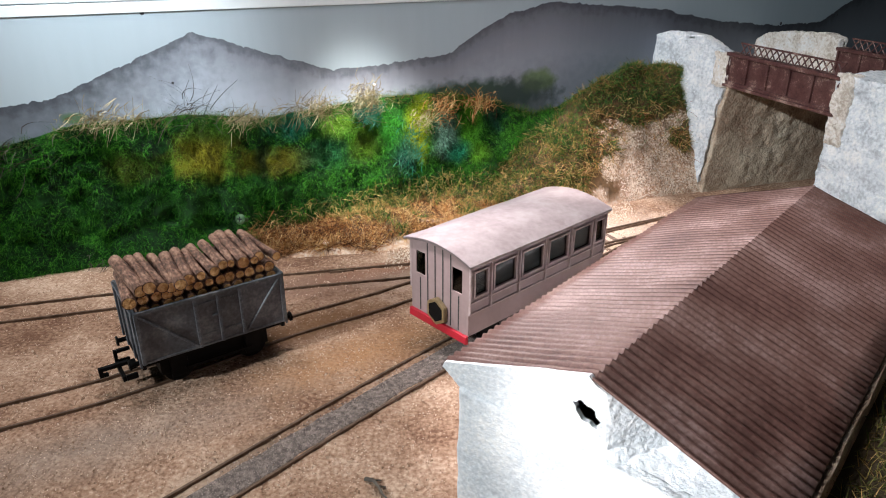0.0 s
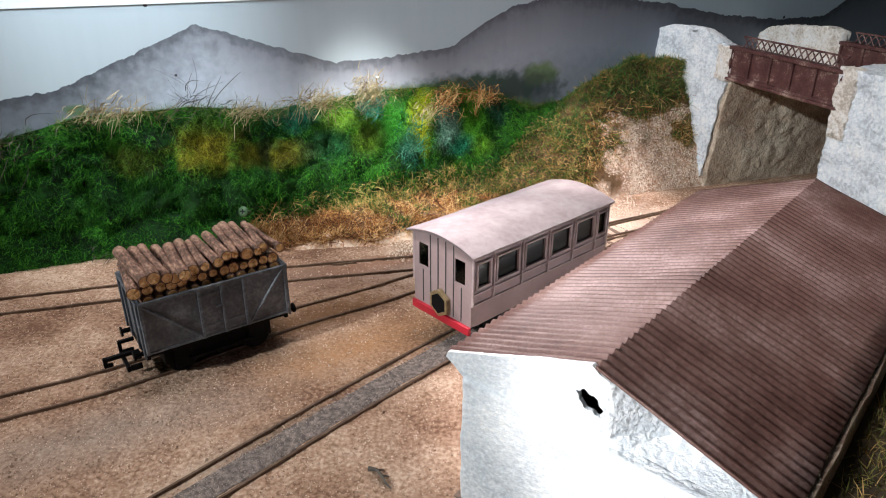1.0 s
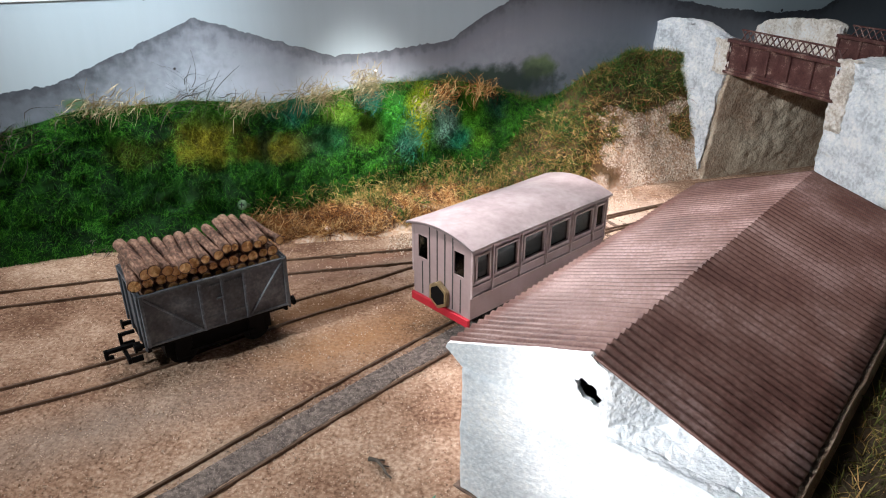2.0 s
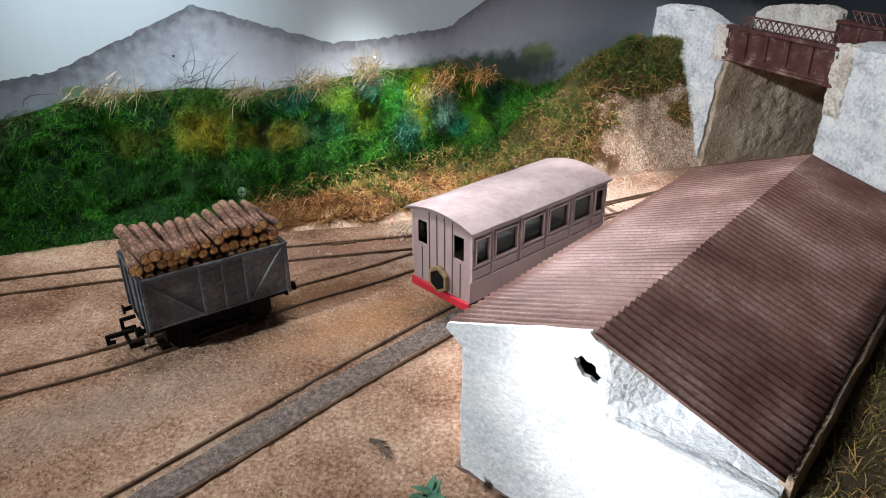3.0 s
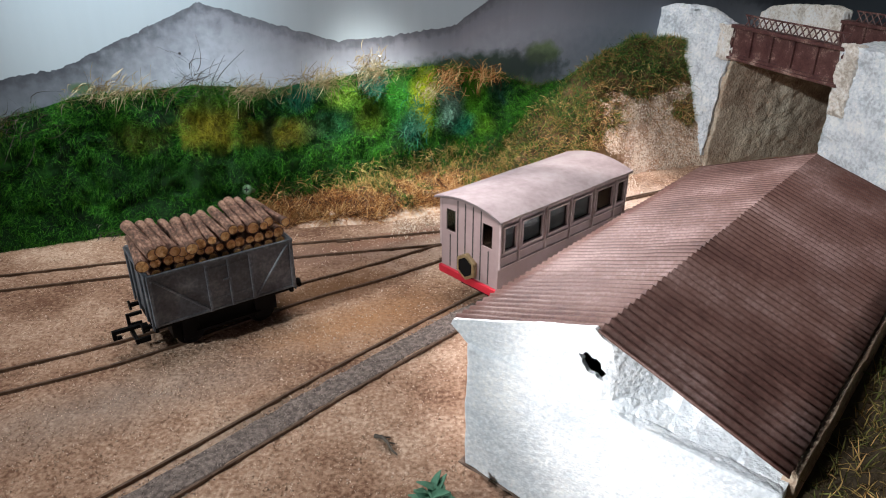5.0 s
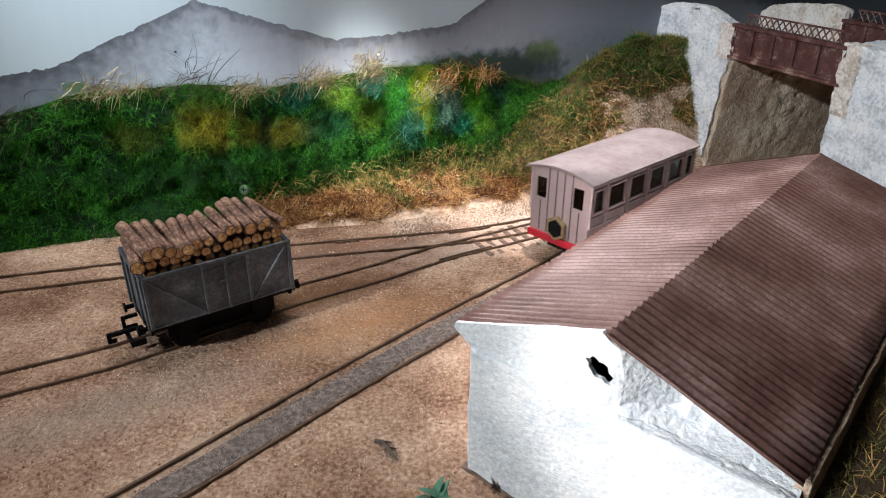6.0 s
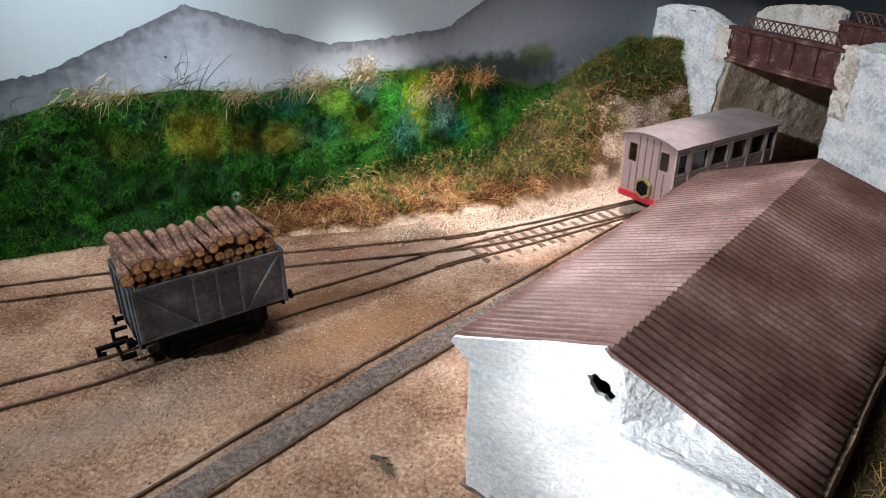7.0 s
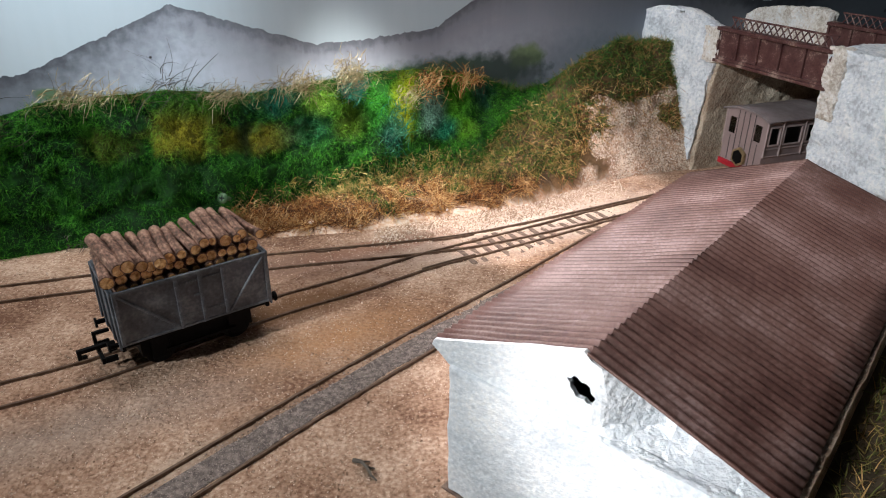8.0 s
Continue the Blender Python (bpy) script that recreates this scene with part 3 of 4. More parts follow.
def tracks():
    t = track("railway_track", NEAR, "rusty model rails sunk into grey ballast")
    bm = bmesh.new()
    line = side_step(NEAR, -0.9)
    rows = []
    for i, (x, y) in enumerate(line):
        p, q = line[max(i - 1, 0)], line[min(i + 1, len(line) - 1)]
        d = math.hypot(q[0] - p[0], q[1] - p[1])
        nx, ny = -(q[1] - p[1]) / d, (q[0] - p[0]) / d
        lo, hi = (6.0 + 1.3 * noise.noise(Vector((x * 0.13, y * 0.13, k))) for k in (3, 8))
        rows.append([bm.verts.new((x + nx * w, y + ny * w, h)) for w, h in ((-lo, -0.6), (-lo + 0.8, 0.35), (-2, 0.55), (2, 0.5), (hi - 0.8, 0.35), (hi, -0.6))])
    for p, q in zip(rows, rows[1:]):
        for k in range(5):
            bm.faces.new((p[k], p[k + 1], q[k + 1], q[k]))
    part("ballast", bm, BALLAST, t, "grey ballast between the rails")
    m = track("railway_track", MIDDLE, "rusty model rails half buried in tan scatter")
    f = track("railway_track", FAR, "rusty model rails half buried beside the bank")
    # sleepers show where the ballast is thin, at the points
    rnd = random.Random(17)

    def sleepers(owner, path, lo, hi, half, step):
        run, last = 0.0, None
        for a, b in zip(path, path[1:]):
            d = math.hypot(b[0] - a[0], b[1] - a[1])
            run += d
            if lo < a[0] < hi and (last is None or run - last > step):
                last = run
                s = part("sleeper", boxes((-1.5, 1.5, -half - rnd.uniform(-1, 2.5), half - rnd.uniform(0, 5), -0.9, 0.1), bevel=0.12), SLEEPER, owner)
                s.matrix_basis = mm(a[0], a[1], rnd.uniform(-0.2, 0.35), math.degrees(math.atan2(b[1] - a[1], b[0] - a[0])) + rnd.uniform(-4, 4), rnd.uniform(-1.2, 1.2))
    sleepers(m, curve_points(MIDDLE[::8] + [MIDDLE[-1]], 1.0), 18, 116, 13.5, 6.6)
    for owner, path, lo, hi, off in ((m, MIDDLE, -4, 28, -6.4), (f, FAR, -64, -44, 6.4), (f, FAR, 0, 30, 6.4)):
        bm = bmesh.new()
        strip(bm, [p for p in side_step(path, off) if lo < p[0] < hi], 0.45, -0.8, 1.2)
        part("check_rail", bm, RAIL, owner)


# ---- shed ----
def shed():
    sh = tagged(new("shed"), "white plastered shed with a brown corrugated roof", "building")
    sh.matrix_world = mm(38.5, 147.1, 0, -41.2)
    W, L, ZE, ZR = 49.0, 187.0, 52.5, 69.5
    w, wr = 41.5, 48.6
    slope = (ZR - ZE) / W

    def roof_z(x):
        return ZR - abs(x) * slope

    # gable with a ragged hole: outline and hole filled, then thickened
    def gable(y0, y1, hole):
        bm = bmesh.new()
        e = W - 1.2
        out = [(-w, -2), (-w, 20), (-w, ZE - 6), (-e - 0.8, ZE - 1.4), (-e, ZE + 0.5), (-30, roof_z(30) + 0.3), (-14, roof_z(14) + 0.6), (-1, ZR + 0.1), (1, ZR - 1.7), (wr, ZE - 1.6), (wr, ZE - 6), (wr, 20), (wr, -2), (0, -2)]
        loops = [out]
        if hole:
            hole_x = [3.7 * math.cos(k * math.tau / 19) * (1 + 0.16 * math.sin(2.3 * k)) for k in range(19)]
            loops.append([(-0.6 + x, 58.4 - 0.42 * x + 2.7 * math.sin(k * math.tau / 19) * (1 + 0.22 * math.cos(1.9 * k))) for k, x in enumerate(hole_x)])
        edges = []
        for lp in loops:
            vs = [bm.verts.new((x, y0, z)) for x, z in lp]
            edges += [bm.edges.new((vs[i], vs[(i + 1) % len(vs)])) for i in range(len(vs))]
        bmesh.ops.triangle_fill(bm, edges=edges, use_beauty=True)
        r = bmesh.ops.extrude_face_region(bm, geom=bm.faces[:])
        bmesh.ops.translate(bm, vec=(0, y1 - y0, 0), verts=[v for v in r["geom"] if isinstance(v, bmesh.types.BMVert)])
        roughen(bm, 4, 0.28, 0.12, 4)
        if not hole:
            for v in bm.verts:
                v.co.z -= 2.0 if v.co.z > ZE - 8 else 0.0
        if hole:
            for v in bm.verts:
                v.co.y += 12.0 * min(1, max(0, (v.co.x - 4.2) / 13)) * min(1, max(0, (v.co.z - ZE + 6) / 3))
        return bm

    bm = boxes((-w - 0.2, wr + 0.4, -0.9, 4.0, -2, ZE - 5.2), bevel=0.9)
    roughen(bm, 3, 0.45, 0.14, 6)
    part("gable_base", bm, PLASTER, sh, "lower plaster coat of the gable", smooth=True)
    part("gable_wall", gable(0.2, 1.7, True), PLASTER, sh, "white plastered gable with a ragged round hole")
    part("gable_wall", gable(L - 4.2, L - 1.2, False), PLASTER, sh, smooth=True)
    for s in (-1, 1):
        o = w if s < 0 else wr + 1.7
        bm = boxes((min(s * o, s * (o - 3)), max(s * o, s * (o - 3)), 4.2, L - 4.2, -2, (roof_z(w) - 1.2 if s < 0 else ZE - 1.8)))
        roughen(bm, 4, 0.4, 0.12, 2)
        part("side_wall", bm, PLASTER if s < 0 else STONE, sh, smooth=True)
    bm = boxes((-w - 2.2, wr + 2.2, -1.6, L + 1, -0.6, 0.7), bevel=0.2)
    roughen(bm, 12, 0.2, 0.1, 9)
    part("base_plate", bm, SLEEPER, sh, "thin dark brown base card")
    bm = bmesh.new()
    prism(bm, [(-3, ZR - 2.6), (3, ZR - 2.6), (0, ZR - 1.1)], "y", 6, L - 6)
    part("ridge_board", bm, ROOF, sh)
    pitch, per = 3.35, 8
    n = int(L / pitch * per)
    for s in (-1, 1):
        bm = bmesh.new()
        rows = []
        for k in range(9):
            x = W * k / 8
            row = []
            for i in range(n + 1):
                y = L * i / n if s > 0 else 1.9 + (L - 1.9) * i / n
                c = (0.70 if s < 0 else 0.56) * math.cos(math.tau * y / pitch )
                wob = 0.35 * noise.noise(Vector((x * 0.06, y * 0.05, s))) + 0.12 * noise.noise(Vector((x * 0.4, y * 0.3, s)))
                row.append((s * x + (0.3 * noise.noise(Vector((y * 0.6, s * 3, 0))) if k in (0, 8) else 0), y, roof_z(x) + c + wob))
            rows.append(row)
        top = [[bm.verts.new(p) for p in r] for r in rows]
        low = [[bm.verts.new((p[0], p[1], p[2] - 0.9)) for p in r] for r in rows]
        for g in (top, low):
            for a, b in zip(g, g[1:]):
                for i in range(n):
                    bm.faces.new((a[i], a[i + 1], b[i + 1], b[i]))
        for k in range(8):
            for i in (0, n):
                bm.faces.new((top[k][i], top[k + 1][i], low[k + 1][i], low[k][i]))
        for i in range(n):
            bm.faces.new((top[8][i], top[8][i + 1], low[8][i + 1], low[8][i]))
        part("roof_sheet", bm, ROOF, sh, "brown corrugated roof sheet", smooth=True)


# ---- girder bridge over the line ----
BRIDGE = mm(187, 462, 0, -72)


def abutments():
    bm = bmesh.new()
    prism(bm, [(-92, -2), (-13, -2), (-9, 40), (-4, 66), (-2, 78), (-1, 97), (-16, 100), (-28, 106), (-45, 107), (-62, 104), (-76, 99), (-88, 84)], "y", 0, 9)
    roughen(bm, 2.6, 1.4, 0.11, 3)
    for v in bm.verts:
        v.co.y -= 14 * min(1.0, max(0.0, (-v.co.x - 12) / 46)) ** 1.2
    roughen(bm, 2.2, 0.55, 0.45, 3)
    a = tagged(part("abutment", bm, ROUGHCAST, None, smooth=True, m=BRIDGE), "rough white plaster abutment with a broken top", "abutment", "bridge abutments")
    bm = bmesh.new()
    prism(bm, [(-85, 60), (3, 60), (3, 104), (-12, 107), (-30, 105), (-48, 103), (-66, 100), (-80, 92)], "y", 84, 92)
    roughen(bm, 2.8, 1.4, 0.11, 8)
    roughen(bm, 9, 0.5, 0.45, 8)
    tagged(part("parapet_wall", bm, CREAM, None, smooth=True, m=BRIDGE), "rough cream plaster wall behind the bridge", "wall", "bridge abutments")
    bm = boxes((86, 240, 0, 84, -2, 100))
    roughen(bm, 3.2, 1.2, 0.10, 5)
    roughen(bm, 2.6, 0.55, 0.4, 5)
    b = tagged(part("abutment", bm, ROUGHCAST, None, smooth=True, m=BRIDGE), "broad pale blue plaster abutment with rough faces", "abutment", "bridge abutments")
    bm = bmesh.new()
    prism(bm, [(-30, -2), (-10, -2), (0, 77), (-30, 77)], "y", 2.5, 120)
    roughen(bm, 2.2, 1.0, 0.07, 11)
    # carved rock stands out in the middle of the wall
    for v in bm.verts:
        k = min(1.0, max(0.0, (v.co.y - 22) / 10)) * min(1.0, max(0.0, (96 - v.co.y) / 20)) * min(1.0, max(0.0, v.co.z / 14))
        v.co.x += k * (2.4 * abs(noise.noise(v.co * 0.06)) + 0.8 * abs(noise.noise(v.co * 0.17)) + 0.35 * noise.noise(v.co * 0.6))
    tagged(part("stone_wall", bm, STONE, None, smooth=True, m=BRIDGE), "grey carved stone wall beside the track", "wall", "bridge abutments")
    # cream blocks at the girder's seats
    for r, seed, owner in (((-14, -0.5, -0.9, 6, 76, 98.5), 21, a), ((85.2, 97, -0.9, 6, 62, 101), 22, b)):
        bm = boxes(r, bevel=1.2)
        roughen(bm, 2.2, 1.0, 0.2, seed)
        roughen(bm, 9, 0.4, 0.6, seed)
        part("corner_block", bm, CREAM, owner, "rough cream corner block", smooth=True)
    bm = boxes((-30, 90, 9, 84, 79, 82))
    tagged(part("bridge_deck", bm, STONE, None, m=BRIDGE), "dark deck between the bridge girders", "deck")


def girder(y, x0, x1, label):
    g = tagged(new("bridge_girder"), label, "girder", "bridge girders")
    g.matrix_world = BRIDGE @ mm(0, y)
    part("web", boxes((x0, x1, 0.8, 2.2, 79, 98)), IRON, g)
    part("bottom_flange", boxes((x0, x1, -1.6, 4.6, 77.6, 79.4), bevel=0.3), IRON, g)
    part("bottom_angle", boxes((x0, x1, -0.4, 0.8, 79.4, 81.2), bevel=0.3), IRON, g)
    part("top_flange", boxes((x0, x1, -1.8, 4.8, 97, 99.2), bevel=0.3), IRON, g)
    n = 5
    for i in range(n + 1):
        x = x0 + 1 + (x1 - x0 - 2) * i / n
        part("stiffener", boxes((x - 0.7, x + 0.7, -0.6, 0.8, 81.2, 97), bevel=0.2), IRON, g)
    bm = bmesh.new()
    for i in range(n):
        for k in range(1, 9):
            for sx in (-1.5, 1.5):
                x = x0 + 1 + (x1 - x0 - 2) * i / n + sx
                box(bm, x - 0.25, x + 0.25, 0.45, 0.8, 80.6 + 2 * k, 81.1 + 2 * k)
    part("rivets", bm, IRON, g)
    part("handrail", boxes((x0 + 9, x1, 0.4, 1.6, 105.2, 106.2), bevel=0.2), IRON, g)
    cells = 16
    bm = bmesh.new()
    step = (x1 - x0 - 10) / cells
    for i in range(cells):
        a = x0 + 9.5 + i * step
        for p, q in (((a, 99), (a + step, 105.4)), ((a, 105.4), (a + step, 99))):
            cylinder(bm, 0.42, (p[0], 1.0, p[1]), (q[0], 1.0, q[1]), 6)
    part("lattice", bm, IRON, g, "diamond lattice railing")


# ---- railcar ----
CAR_WINDOWS = [(3.2, 10.2), (14.7, 27.3), (32.2, 44.8), (49.7, 62.3), (67.2, 79.8), (83.7, 89.5)]


def railcar():
    c = tagged(new("railcar"), "mauve-brown model railcar with grey roof and red beam", "railcar")
    L, H, Z0, Z1 = 92.0, 17.6, 17.2, 50.0
    ops = [(a, b, 35.0, 45.4) for a, b in CAR_WINDOWS]
    for s in (-1, 1):
        bm = bmesh.new()
        wall_with_openings(bm, L, Z0, Z1, 1.0, ops, "x", -H if s < 0 else H - 1.0)
        side = part("side", bm, COACH, c)
        y = -H if s < 0 else H
        def proud(d):
            return (y - d, y) if s < 0 else (y, y + d)
        for a, b in CAR_WINDOWS:
            fr = bmesh.new()
            for r in ((a - 0.9, a, 34.1, 46.3), (b, b + 0.9, 34.1, 46.3), (a, b, 34.1, 35.0), (a, b, 45.4, 46.3)):
                box(fr, r[0], r[1], *proud(0.8), r[2], r[3], bevel=0.15)
            part("window_frame", fr, TRIM, side)
            part("window_pane", boxes((a + 0.02, b - 0.02, *((y + 0.4, y + 0.7) if s < 0 else (y - 0.7, y - 0.4)), 35.02, 45.38)), PANE, side)
        for z in (27.2, 32.0, 47.6):
            part("beading", boxes((0, L, *proud(0.7), z, z + 0.7), bevel=0.15), TRIM, side)
        for x in (0.3, 12.3, 29.75, 47.25, 64.75, 81.8, 91):
            part("pillar_strip", boxes((x - 0.35, x + 0.35, *proud(1.1), 27.2, 50), bevel=0.18), TRIM, side)
    for x, s in ((0, -1), (L - 1, 1)):
        bm = bmesh.new()
        wall_with_openings(bm, 2 * H - 2, Z0, Z1, 1.0, [(2.8, 8.6, 35.5, 46), (25.2, 31.0, 35.5, 46)], "y", x)
        end = part("end", bm, COACH, c)
        end.matrix_basis = mm(0, -H + 1, 0)
        arc = [(2 * (H - 1) * k / 12, Z1 + 2.9 * (1 - (1 - k / 6) ** 2)) for k in range(13)]
        bm = bmesh.new()
        prism(bm, arc, "x", x, x + 1)
        part("arched_panel", bm, COACH, end)
        for k in range(1, 7):
            yy = (2 * H - 2) * k / 7
            face = (x - 0.12, x + 0.02) if s < 0 else (x + 0.98, x + 1.12)
            for lo, hi in (((Z0 + 1, 34.0),) if k in (1, 6) else ((Z0 + 1, 51.5),)):
                part("plank_joint", boxes((*face, yy - 0.28, yy + 0.28, lo, hi)), DARK, end)
        for a, b in ((2.8, 8.6), (25.2, 31.0)):
            part("window_pane", boxes((x + 0.4, x + 0.6, a, b, 35.5, 46)), PANE, end)
        beam = part("buffer_beam", boxes((x - 1.5 if s < 0 else x + 1, x if s < 0 else x + 2.5, -H - 0.2, H + 0.2, 13.9, 17.5), bevel=0.25), RED, c, "bright red buffer beam")
        hexa = [(6.2 * math.cos(math.tau * (k + 0.5) / 6), 22.6 + 6.5 * math.sin(math.tau * (k + 0.5) / 6)) for k in range(6)]
        bm = bmesh.new()
        prism(bm, hexa, "x", x - 2.2 if s < 0 else x + 1, x if s < 0 else x + 3.2)
        bmesh.ops.bevel(bm, geom=bm.edges[:], offset=0.3, segments=2, affect="EDGES")
        nut = part("hexagonal_rim", bm, BRASS, c, "brass hexagonal lamp rim")
        bm = bmesh.new()
        prism(bm, [(0.74 * a, 22.6 + 0.74 * (b - 22.6)) for a, b in hexa], "x", x - 2.35 if s < 0 else x + 2.8, x - 1.8 if s < 0 else x + 3.35)
        part("lamp_face", bm, BLACK, nut, "black lamp face")
    # roof: an arched shell with overhang
    bm = bmesh.new()
    rows = []
    for i in range(33):
        x = -1.2 + (L + 2.4) * i / 32
        row = []
        for k in range(17):
            v = -1 + k / 8
            z = 50.0 + 3.8 * (1 - v * v) + 0.3 * noise.noise(Vector((x * 0.08, v * 1.5, 0)))
            row.append((x, 0.9 + 20.4 * v, z))
        rows.append(row)
    top = [[bm.verts.new(p) for p in r] for r in rows]
    low = [[bm.verts.new((p[0], p[1], p[2] - 1.0)) for p in r] for r in rows]
    for g in (top, low):
        for a, b in zip(g, g[1:]):
            for i in range(16):
                bm.faces.new((a[i], a[i + 1], b[i + 1], b[i]))
    for i in (0, 32):
        for k in range(16):
            bm.faces.new((top[i][k], top[i][k + 1], low[i][k + 1], low[i][k]))
    for k in (0, 16):
        for i in range(32):
            bm.faces.new((top[i][k], top[i + 1][k], low[i + 1][k], low[i][k]))
    for r in (0, 32):
        for e in {e for v in top[r] for e in v.link_edges if e.other_vert(v) in top[r]}:
            e.smooth = False
    for k in (0, 16):
        for a, b in zip(top, top[1:]):
            bm.edges.get((a[k], b[k])).smooth = False
    part("roof", bm, COACHROOF, c, "arched grey roof", smooth=True)
    # floor and bench coloured near black for the shade inside
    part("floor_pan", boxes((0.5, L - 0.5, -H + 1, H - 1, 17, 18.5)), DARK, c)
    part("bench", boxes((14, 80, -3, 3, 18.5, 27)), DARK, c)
    part("chassis", boxes((4, L - 4, -9, 9, 9, 17), bevel=0.5), BLACK, c)
    for x in (22, 70):
        for s in (-1, 1):
            bm = bmesh.new()
            cylinder(bm, 6.2, (x, s * 7.2, 7.45), (x, s * 9.2, 7.45), 24)
            part("wheel", bm, BLACK, c)
    c.matrix_world = mm(0, 0, 0)
    return c


# ---- timber wagon ----
def wagon():
    w = tagged(new("open_wagon"), "grey steel model mineral wagon with black chassis", "wagon")
    w.matrix_world = WAGON_AT
    L, H, Z0, Z1 = 58.8, 16.4, 17.4, 39.8
    for s in (-1, 1):
        y0, y1 = (s * H, s * (H - 1.1)) if s < 0 else (s * (H - 1.1), s * H)
        side = part("side", boxes((0, L, y0, y1, Z0, Z1), bevel=0.2), WAGON, w)
        out = s * H
        def proud(d):
            return (out - d, out) if s < 0 else (out, out + d)
        for x in (0.7, 22.5, 31.5, 40.5, L - 0.7):
            part("upright", boxes((x - 0.7, x + 0.7, *proud(0.8), Z0, Z1), bevel=0.2), WAGON, side)
        part("top_rim", boxes((0, L, *proud(0.7), Z1 - 1.2, Z1 + 0.2), bevel=0.25), WAGON, side)
        part("bottom_rim", boxes((0, L, *proud(0.5), Z0, Z0 + 0.9), bevel=0.2), WAGON, side)
        for a, b in (((1.5, Z1 - 1.5), (21.5, Z0 + 1)), ((41.6, Z0 + 1), (L - 1.6, Z1 - 1.5))):
            bm = bmesh.new()
            cylinder(bm, 0.6, (a[0], out + s * 0.15, a[1]), (b[0], out + s * 0.15, b[1]), 8)
            part("brace", bm, WAGON, side)
        bm = bmesh.new()
        for z in (22.3, 36.0):
            for x0 in (23.6, 32.6):
                box(bm, x0, x0 + 7, *proud(0.25), z - 0.5, z + 0.7)
                for k in range(6):
                    box(bm, x0 + 0.5 + 1.15 * k, x0 + 1.1 + 1.15 * k, *proud(0.55), z - 0.2, z + 0.4)
        part("door_hinges", bm, WAGON, side, "riveted door hinges")
        bm = bmesh.new()
        for x in (22.5, 31.5, 40.5):
            for k in range(11):
                box(bm, x - 0.25, x + 0.25, *((out - 1.05, out - 0.8) if s < 0 else (out + 0.8, out + 1.05)), Z0 + 1.2 + 1.9 * k, Z0 + 1.7 + 1.9 * k)
        for a, b in (((1.5, Z1 - 1.5), (21.5, Z0 + 1)), ((41.6, Z0 + 1), (L - 1.6, Z1 - 1.5))):
            for k in range(1, 10):
                x, z = a[0] + (b[0] - a[0]) * k / 10, a[1] + (b[1] - a[1]) * k / 10
                box(bm, x - 0.3, x + 0.3, *((out - 1.0, out - 0.6) if s < 0 else (out + 0.6, out + 1.0)), z - 0.3, z + 0.3)
        part("rivets", bm, WAGON, side)
        part("door_latch", boxes((28.6, 30.8, *((out - 0.9, out) if s < 0 else (out, out + 0.9)), 29.6, 30.4), bevel=0.15), WAGON, side)
    for x0, x1 in ((0, 1.1), (L - 1.1, L)):
        end = part("end", boxes((x0, x1, -H + 1.1, H - 1.1, Z0, Z1), bevel=0.2), WAGON, w)
        o = (x0 - 0.8, x0) if x0 == 0 else (x1, x1 + 0.8)
        for y in (-15, -6, 6, 15):
            part("upright", boxes((*o, y - 0.8, y + 0.8, Z0 - 2, Z1), bevel=0.2), WAGON, end)
        part("top_rim", boxes((*o, -H, H, Z1 - 1.2, Z1 + 0.2), bevel=0.25), WAGON, end)
    part("floor_plate", boxes((1, L - 1, -H + 1, H - 1, Z0, Z0 + 1.5)), WAGON, w)
    part("solebar", boxes((1, L - 1, -12, -10.5, 13.5, 18), bevel=0.2), BLACK, w)
    part("solebar", boxes((1, L - 1, 10.5, 12, 13.5, 18), bevel=0.2), BLACK, w)
    part("headstock", boxes((0, 1.5, -14, 14, 13.5, 18), bevel=0.2), BLACK, w)
    part("headstock", boxes((L - 1.5, L, -14, 14, 13.5, 18), bevel=0.2), BLACK, w)
    # underframe enlarged to a solid black block that stands in for shadow underneath
    part("underframe_shade", boxes((7, L - 7, -10.2, 10.2, 6, 14), bevel=0.5), BLACK, w)
    for x in (14, L - 14):
        for s in (-1, 1):
            bm = bmesh.new()
            cylinder(bm, 6.2, (x, s * 7.2, 7.45), (x, s * 9.4, 7.45), 24)
            part("wheel", bm, BLACK, w)
            part("axle_guard", boxes((x - 3.5, x + 3.5, min(s * 10.2, s * 11.8), max(s * 10.2, s * 11.8), 4.5, 14), bevel=0.5), BLACK, w)
    part("brake_lever", boxes((16, 44, -12.6, -11.9, 7, 8.4), bevel=0.2), BLACK, w)
    for e, d in ((0, -1), (L, 1)):
        for y in (-11, 11):
            bm = bmesh.new()
            cylinder(bm, 1.0, (e, y, 15.6), (e + d * 3.4, y, 15.6), 10)
            cylinder(bm, 2.1, (e + d * 3.4, y, 15.6), (e + d * 4.2, y, 15.6), 14)
            part("buffer", bm, BLACK, w)
        if d > 0:
            part("hook", boxes((e, e + 5, -0.7, 0.7, 10.5, 12), (e + 4, e + 5.2, -0.7, 0.7, 9, 12), bevel=0.25), BLACK, w)
            continue
        k = part("coupling", boxes(*[(min(a, b), max(a, b), *r) for a, b, *r in (
            (e, e + d * 2.6, -2.2, 2.2, 8.4, 10.8), (e + d * 5.4, e + d * 6.8, -7.4, 7.4, 7.0, 9.4), (e + d * 1.0, e + d * 5.4, -7.4, -6.2, 7.0, 9.4), (e + d * 1.0, e + d * 5.4, 6.2, 7.4, 7.0, 9.4),
            (e + d * 5.4, e + d * 6.8, 6.0, 7.4, 9.4, 14.2), (e + d * 0.4, e + d * 5.4, 6.0, 7.4, 12.8, 14.2))], bevel=0.25), BLACK, w, "black tension-lock coupling")
